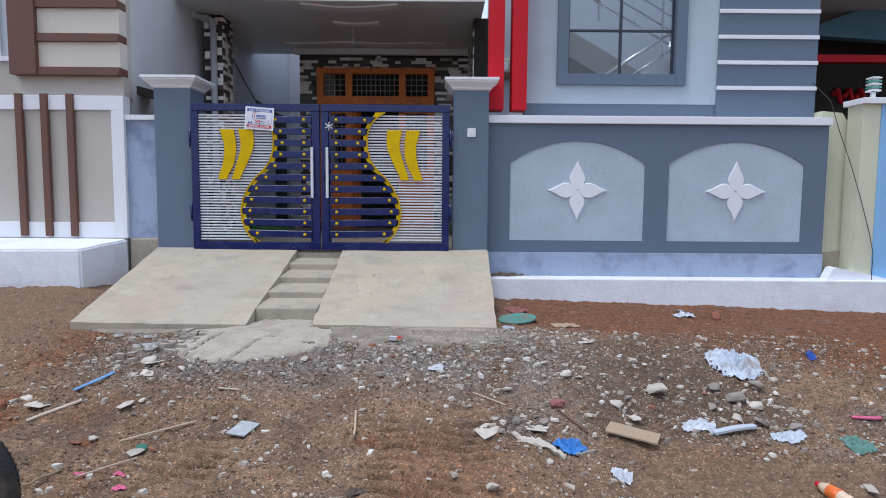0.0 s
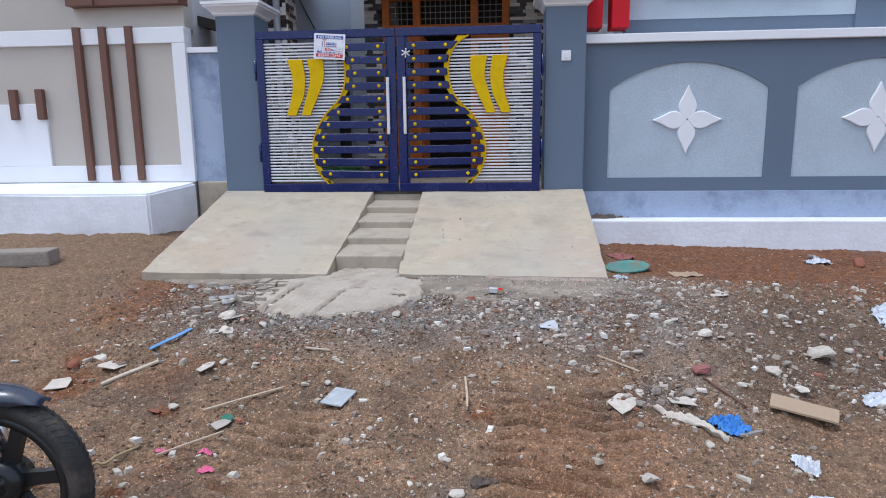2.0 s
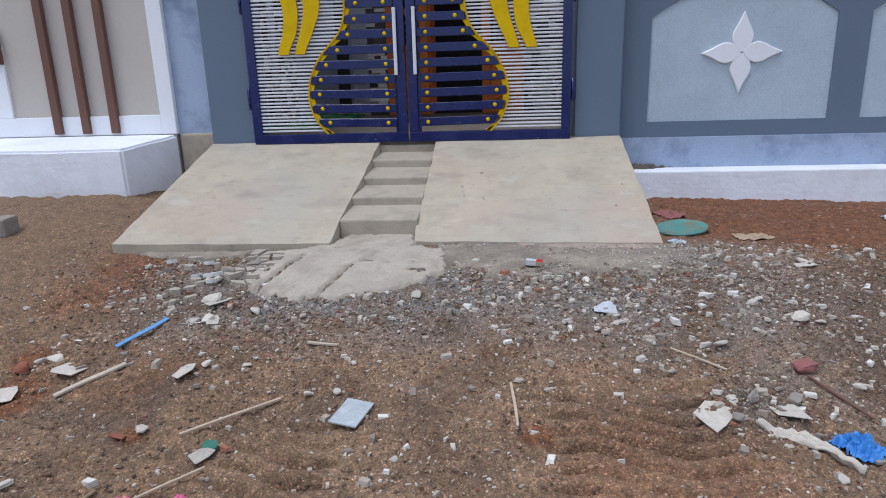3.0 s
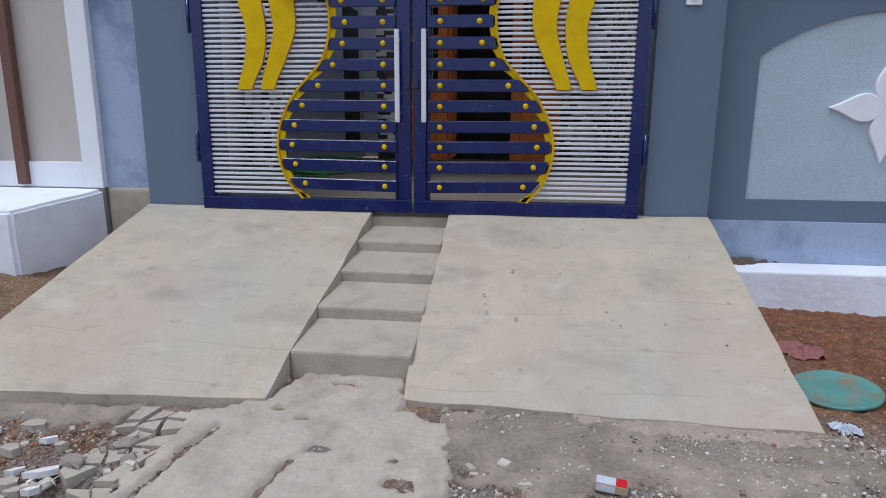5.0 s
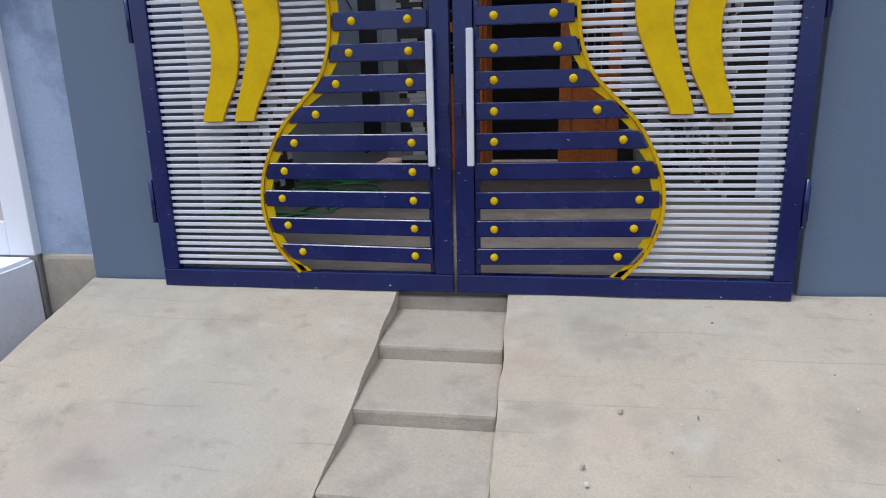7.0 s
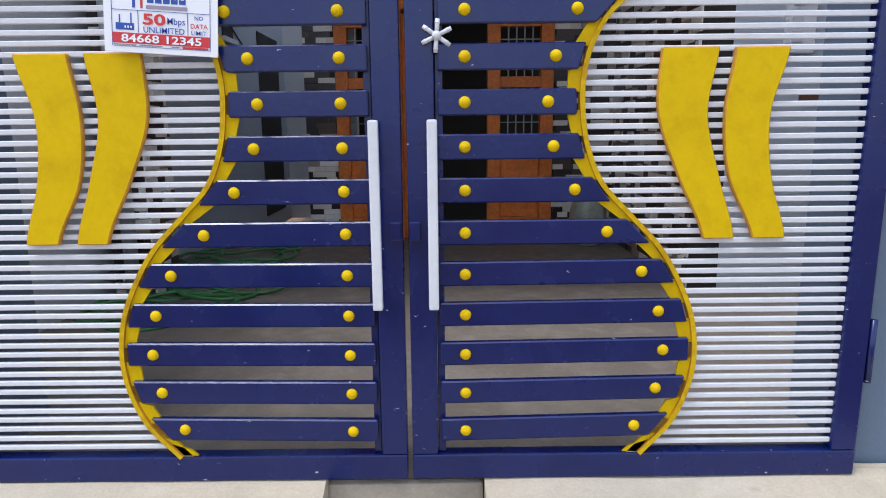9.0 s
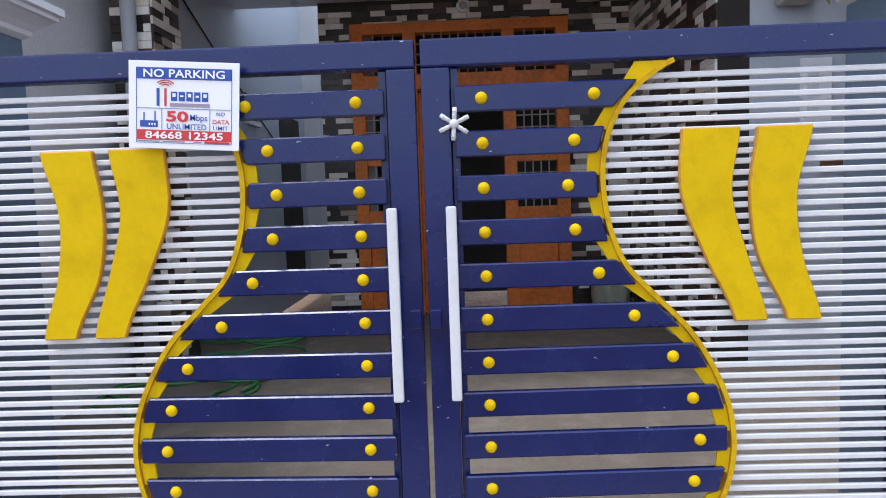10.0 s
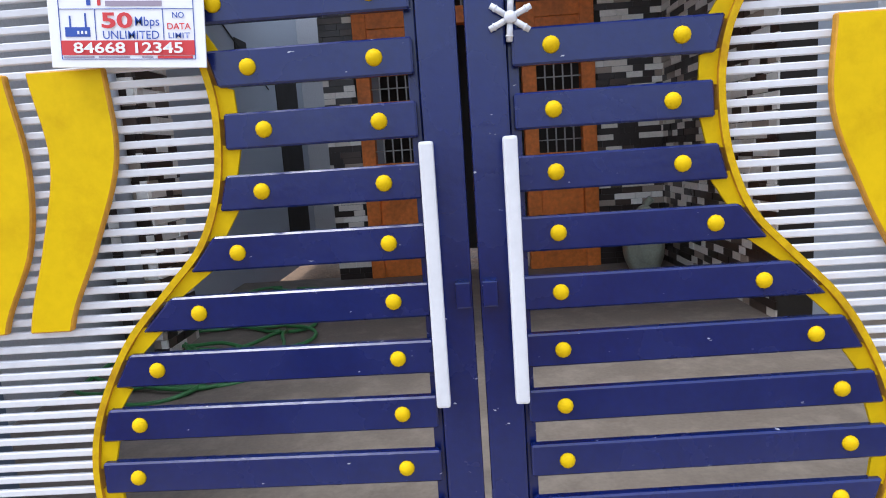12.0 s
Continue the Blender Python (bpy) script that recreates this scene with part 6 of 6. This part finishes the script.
part("stalk", tube([(-2.02 + 0.12 * s, 2.86 + 0.18 * s ** 2 + 0.03 * math.sin(7 * s), ground_z(-2.02 + 0.12 * s, 2.9) + 0.02) for s in np.linspace(0, 1, 12)], 0.006, 6), M_STRAW, vine)


def gravel(name, count, area, size, material, label, seed, weight, floor=None):
    """Loose gravel and chips as one sheet of small lumps."""
    rng = np.random.default_rng(seed)
    base = np.array([(x * (0.72 if z > 0 else 0.9), y * (0.62 if z > 0 else 0.8), z) for z in (-0.6, 0.7) for x, y in ((-1, -0.8), (0.9, -1), (1, 0.7), (-0.7, 1))])
    tri = np.array([(4, 5, 6), (4, 6, 7), (0, 1, 5), (0, 5, 4), (1, 2, 6), (1, 6, 5), (2, 3, 7), (2, 7, 6), (3, 0, 4), (3, 4, 7)])
    vs, fs, k = [], [], 0
    while k < count:
        x, y = rng.uniform(area[0], area[1]), rng.uniform(area[2], area[3])
        if rng.random() > weight(x, y):
            continue
        s = size[0] * (size[1] / size[0]) ** (rng.random() ** 2.2)
        a = rng.uniform(0, 6.283)
        p = base * (1 + rng.uniform(-0.3, 0.3, base.shape)) * (s * rng.uniform(0.7, 1.2), s * rng.uniform(0.5, 0.9), s * rng.uniform(0.3, 0.75))
        c, si = math.cos(a), math.sin(a)
        p = np.stack([p[:, 0] * c - p[:, 1] * si + x, p[:, 0] * si + p[:, 1] * c + y, p[:, 2] + (floor or ground_z)(x, y) + s * 0.12], 1)
        vs.append(p)
        fs.append(tri + 8 * k)
        k += 1
    me = bpy.data.meshes.new(name)
    me.from_pydata(np.concatenate(vs).tolist(), [], np.concatenate(fs).tolist())
    me.materials.append(material)
    return tagged(new(name, me), label, "gravel", kind="stuff")


def clear_of_ramp(x, y):
    return 0.0 if (y > 5.02 and -3.1 < x < 0.5) or (-1.7 < x < -0.9 and y > 4.5) or y > 6.8 or (x < -3.45 and y > 6.2) else 1.0


def dense(x, y):
    d = 0.26 + 0.55 * math.exp(-((y - 4.55) / 0.45) ** 2) * (1 if -2.6 < x < 1.0 else 0.3) + 0.45 * math.exp(-((x - 1.6) ** 2 / 1.2 + (y - 4.0) ** 2 / 0.35)) + 0.45 * math.exp(-((x - 0.35) ** 2 / 0.12 + (y - 3.65) ** 2 / 0.06))
    d *= 0.5 + 0.9 * max(0, noise.noise((x * 1.6, y * 1.6, 12)) + 0.4)
    if abs(x + 0.05 - 0.06 * (y - 3.0)) < 0.3 and y < 3.85 or abs(x + 1.30 + 0.05 * (y - 3.0)) < 0.2 and y < 3.4:
        d *= 0.3
    if x > 0.95 and y < 3.45:
        d *= 0.25
    return d * clear_of_ramp(x, y) * (0.25 if x < -2.7 else 1.0) * (0.12 if y > 5.2 else 1.0)


GRIT = ((0.0, (0.155, 0.098, 0.060)), (0.34, (0.225, 0.155, 0.103)), (0.58, (0.115, 0.080, 0.056)), (0.74, (0.35, 0.285, 0.22)), (0.88, (0.52, 0.465, 0.39)), (0.94, (0.25, 0.11, 0.065)))
M_GRIT = mat("mixed_grit", (0.3, 0.25, 0.2), 0.9, vary=0.15, bump=0.3, bump_scale=90, tones=GRIT)
gravel("gravel", 60000, (-3.4, 3.2, 2.4, 6.6), (0.0032, 0.012), M_GRIT, "scattered grey and brown gravel on bare earth", 3, dense)
CHIPS = ((0.0, (0.38, 0.325, 0.265)), (0.34, (0.24, 0.20, 0.165)), (0.60, (0.50, 0.45, 0.385)), (0.86, (0.66, 0.625, 0.565)), (0.95, (0.28, 0.12, 0.075)))
M_CHIPS = mat("pale_chips", (0.5, 0.47, 0.44), 0.85, vary=0.12, bump=0.3, bump_scale=60, tones=CHIPS)


def rubble(x, y):
    d = dense(x, y) * 0.5 + 0.75 * math.exp(-((x - 0.1) ** 2 / 0.25 + (y - 4.25) ** 2 / 0.08)) + 0.5 * math.exp(-((x + 0.4) ** 2 / 0.3 + (y - 4.5) ** 2 / 0.05))
    d += 0.6 * math.exp(-((x - 0.9) ** 2 / 0.15 + (y - 5.0) ** 2 / 0.08)) + 0.6 * math.exp(-((x + 2.15) ** 2 / 0.10 + (y - 4.5) ** 2 / 0.12)) + 0.6 * math.exp(-((x - 1.85) ** 2 / 0.2 + (y - 3.85) ** 2 / 0.06))
    return d * clear_of_ramp(x, y) * (0.15 if x > 0.95 and y < 3.45 else 1.0)


gravel("rubble_chips", 3000, (-3.3, 3.6, 2.2, 5.3), (0.008, 0.032), M_CHIPS, "pale stone and tile chips strewn over earth", 8, rubble)

gravel("ramp_crumbs", 130, (-3.05, 0.45, 5.4, 6.97), (0.003, 0.011), M_CHIPS, "pale crumbs scattered on the concrete ramp", 15,
       lambda x, y: 0.0 if -1.66 < x < -1.09 else 1.0, lambda x, y: 0.02 + 0.485 * (y - 5.25) / 1.735)

gravel("mortar_grit", 1400, (-0.95, 0.6, 4.62, 5.26), (0.003, 0.010), M_CHIPS, "loose grit and crumbs over the mortar skim", 21,
       lambda x, y: max(0.0, 0.35 + noise.noise((x * 4, y * 4, 3.3))), lambda x, y: ground_base(x, y) + 0.3 * (ground_z(x, y) - ground_base(x, y)) + 0.016)

# ---------------------------------------------------------------- motorcycle
M_TYRE = mat("tyre_rubber", (0.022, 0.022, 0.022), 0.8, vary=0.25, scale=12, bump=0.3, dirt=(0.16, 0.12, 0.09), dirt_amount=0.5, dirt_scale=8)
M_ALLOY = mat("black_alloy", (0.02, 0.022, 0.025), 0.3, metal=0.4, vary=0.1, bump=0.03)
M_BIKE = mat("dark_blue_bike_paint", (0.02, 0.03, 0.055), 0.25, vary=0.1, bump=0, coat=0.4)
M_SEAT = mat("black_seat_vinyl", (0.02, 0.02, 0.02), 0.55, vary=0.1, bump=0.2)


def lathe(profile, n=48, cx=0.0, cy=0.0, cz=0.0):
    """A body of revolution about the y axis; profile of (radius, y)."""
    b = bmesh.new()
    rings = [[b.verts.new((cx + r * math.cos(2 * math.pi * k / n), cy + y, cz + r * math.sin(2 * math.pi * k / n))) for r, y in profile] for k in range(n)]
    m = len(profile)
    for k in range(n):
        for i in range(m):
            b.faces.new((rings[k][i], rings[(k + 1) % n][i], rings[(k + 1) % n][(i + 1) % m], rings[k][(i + 1) % m])).smooth = True
    return b


def wheel(bike, cx, cy, cz, name):
    tyre = lathe([(0.235, -0.032), (0.262, -0.046), (0.280, -0.040), (0.292, -0.022), (0.296, 0.0), (0.292, 0.022), (0.280, 0.040), (0.262, 0.046), (0.235, 0.032)], 60, cx, cy, cz)
    w = part(name, tyre, M_TYRE, bike)
    # tread blocks
    b = bmesh.new()
    for k in range(72):
        a = 2 * math.pi * k / 72
        for sgn in (-1, 1):
            q = []
            for da, yy, rr in ((0, 0.008, 0.299), (0.05, 0.036, 0.287), (0.085, 0.036, 0.287), (0.035, 0.008, 0.299)):
                q.append(b.verts.new((cx + rr * math.cos(a + da), cy + sgn * yy, cz + rr * math.sin(a + da))))
            b.faces.new(q)
    part("tread", b, M_TYRE, w)
    rim = part("rim", lathe([(0.208, -0.03), (0.236, -0.034), (0.238, -0.02), (0.222, 0.0), (0.238, 0.02), (0.236, 0.034), (0.208, 0.03), (0.202, 0.0)], 60, cx, cy, cz), M_ALLOY, w)
    part("hub", lathe([(0.02, -0.05), (0.074, -0.045), (0.078, 0.0), (0.074, 0.045), (0.02, 0.05)], 30, cx, cy, cz), M_ALLOY, w)
    for k in range(6):
        a = 2 * math.pi * k / 6 + 0.14
        b = bmesh.new()
        rows = []
        for s in (0.055, 0.10, 0.15, 0.21):
            hw = 0.026 - 0.05 * (s - 0.055) if s < 0.2 else 0.024
            rows.append([b.verts.new((cx + s * math.cos(a) - o * math.sin(a), cy + y, cz + s * math.sin(a) + o * math.cos(a))) for o, y in ((-hw, -0.014), (hw, -0.014), (hw, 0.014), (-hw, 0.014))])
        for i in range(3):
            for j in range(4):
                b.faces.new((rows[i][j], rows[i][(j + 1) % 4], rows[i + 1][(j + 1) % 4], rows[i + 1][j]))
        part("spoke", b, M_ALLOY, w)
    return w


def motorcycle(hx, hy):
    g = ground_z(hx, hy)
    hz = g + 0.296
    bike = thing("motorcycle", "parked dark motorcycle with black alloy wheels on earth", "motorcycle")
    wheel(bike, hx, hy, hz, "front_wheel")
    wheel(bike, hx - 1.27, hy, hz + 0.005, "rear_wheel")
    # front mudguard over the tyre
    b = bmesh.new()
    rows = []
    for i in range(25):
        a = radians(58 + 118 * i / 24)
        drop = 0.0 if i > 3 else 0.012 * (3 - i)
        half = 0.062 * min(1, 0.45 + i / 8)
        rows.append([b.verts.new((hx + r * math.cos(a), hy + y, hz + r * math.sin(a))) for r, y in ((0.292 + drop, -half), (0.318, -half * 0.85), (0.336, 0.0), (0.318, half * 0.85), (0.292 + drop, half))])
    for i in range(24):
        for k in range(4):
            b.faces.new((rows[i][k], rows[i][k + 1], rows[i + 1][k + 1], rows[i + 1][k])).smooth = True
    mg = part("mudguard", b, M_BIKE, bike)
    md = mg.modifiers.new("thick", "SOLIDIFY")
    md.thickness = 0.004
    for s in (-1, 1):
        part("mudguard_stay", prism_xz([(hx - 0.16, hz + 0.17), (hx - 0.02, hz + 0.29), (hx + 0.05, hz + 0.29), (hx - 0.10, hz + 0.10)], hy + s * 0.066 - 0.004, hy + s * 0.066 + 0.004), M_BIKE, bike)
        part("fork_leg", tube([(hx - 0.02, hy + s * 0.085, hz - 0.03), (hx - 0.16, hy + s * 0.085, hz + 0.34)], 0.026, 12), M_STEEL, bike, "bright metal fork slider")
        part("fork_tube", tube([(hx - 0.16, hy + s * 0.085, hz + 0.34), (hx - 0.30, hy + s * 0.085, hz + 0.72)], 0.018, 12), M_STEEL, bike)
        part("handlebar", tube([(hx - 0.30, hy + s * 0.05, hz + 0.74), (hx - 0.32, hy + s * 0.22, hz + 0.80), (hx - 0.42, hy + s * 0.36, hz + 0.79)], 0.012, 8), M_BLACK, bike)
        part("indicator", box(hx - 0.22, hx - 0.17, hy + s * 0.17 - 0.03, hy + s * 0.17 + 0.03, hz + 0.50, hz + 0.54, 0.012), M_YELLOW, bike)
        part("swingarm", tube([(hx - 0.82, hy + s * 0.08, hz + 0.02), (hx - 1.27, hy + s * 0.08, hz)], 0.022, 8), M_ALLOY, bike)
        part("rear_shock", tube([(hx - 1.2, hy + s * 0.11, hz + 0.05), (hx - 1.08, hy + s * 0.11, hz + 0.38)], 0.03, 10), M_STEEL, bike)
    part("axle_nut", tube([(hx, hy - 0.115, hz), (hx, hy + 0.115, hz)], 0.014, 6), M_STEEL, bike)
    head = lathe([(0.0, -0.02), (0.085, -0.02), (0.10, 0.03), (0.085, 0.10), (0.04, 0.14), (0.0, 0.14)], 24)
    bmesh.ops.transform(head, matrix=pose(hx - 0.09, hy, hz + 0.56, 0, 0, 90), verts=head.verts)
    part("headlamp", head, M_BLACK, bike)
    part("frame_tube", tube([(hx - 0.34, hy, hz + 0.66), (hx - 0.45, hy, hz + 0.25), (hx - 0.6, hy, hz - 0.08), (hx - 0.9, hy, hz - 0.06)], 0.024, 10), M_ALLOY, bike)
    tank = box(hx - 0.86, hx - 0.36, hy - 0.13, hy + 0.13, hz + 0.46, hz + 0.72, 0.09, seg=4)
    part("fuel_tank", tank, M_BIKE, bike)
    part("seat", box(hx - 1.5, hx - 0.84, hy - 0.12, hy + 0.12, hz + 0.46, hz + 0.57, 0.045, seg=3), M_SEAT, bike)
    part("tail_cowl", box(hx - 1.68, hx - 1.2, hy - 0.09, hy + 0.09, hz + 0.34, hz + 0.47, 0.04, seg=3), M_BIKE, bike)
    part("engine", box(hx - 0.88, hx - 0.52, hy - 0.12, hy + 0.12, hz - 0.08, hz + 0.20, 0.04, seg=3), M_IRON, bike)
    for k in range(7):
        part("cylinder_fin", box(hx - 0.66, hx - 0.48, hy - 0.09, hy + 0.09, hz + 0.20 + 0.028 * k, hz + 0.214 + 0.028 * k, 0.004), M_IRON, bike)
    part("exhaust", tube([(hx - 0.5, hy - 0.1, hz + 0.2), (hx - 0.42, hy - 0.13, hz), (hx - 0.6, hy - 0.15, hz - 0.1), (hx - 1.0, hy - 0.15, hz - 0.05), (hx - 1.45, hy - 0.16, hz + 0.06)], 0.034, 12), M_STEEL, bike)
    part("rear_mudguard", tube([(hx - 1.27 - 0.33 * math.sin(a), hy, hz + 0.33 * math.cos(a)) for a in np.linspace(-0.3, 1.4, 10)], 0.05, 8), M_BLACK, bike)
    part("side_stand", tube([(hx - 0.8, hy - 0.1, hz - 0.08), (hx - 0.86, hy - 0.22, hz - 0.292)], 0.012, 8), M_IRON, bike)
    return bike


motorcycle(-1.958, 2.40)

# ---------------------------------------------------------------- stone strips of the front-door wall, one by one
back = list(strips(-2.52, 0.42, 0.5, 3.5, lambda u, z, d: (u, 11.3 - d, z), 6, skip=lambda u, z: DX0 < u < DX1 and z < DZ1))
wall_parent = {"l": bpy.data.objects["wall_back_left"], "r": bpy.data.objects["wall_back_right"], "t": bpy.data.objects["wall_back_top"]}
for p in back:
    cx, cz = (p[0][0] + p[1][0]) / 2, (p[0][2] + p[2][2]) / 2
    ob = new("stone_strip", strip_mesh("stone_strip", [p], M_TILE_ONE))
    ob.parent = wall_parent["t" if cz > DZ1 else "l" if cx < DX0 else "r"]
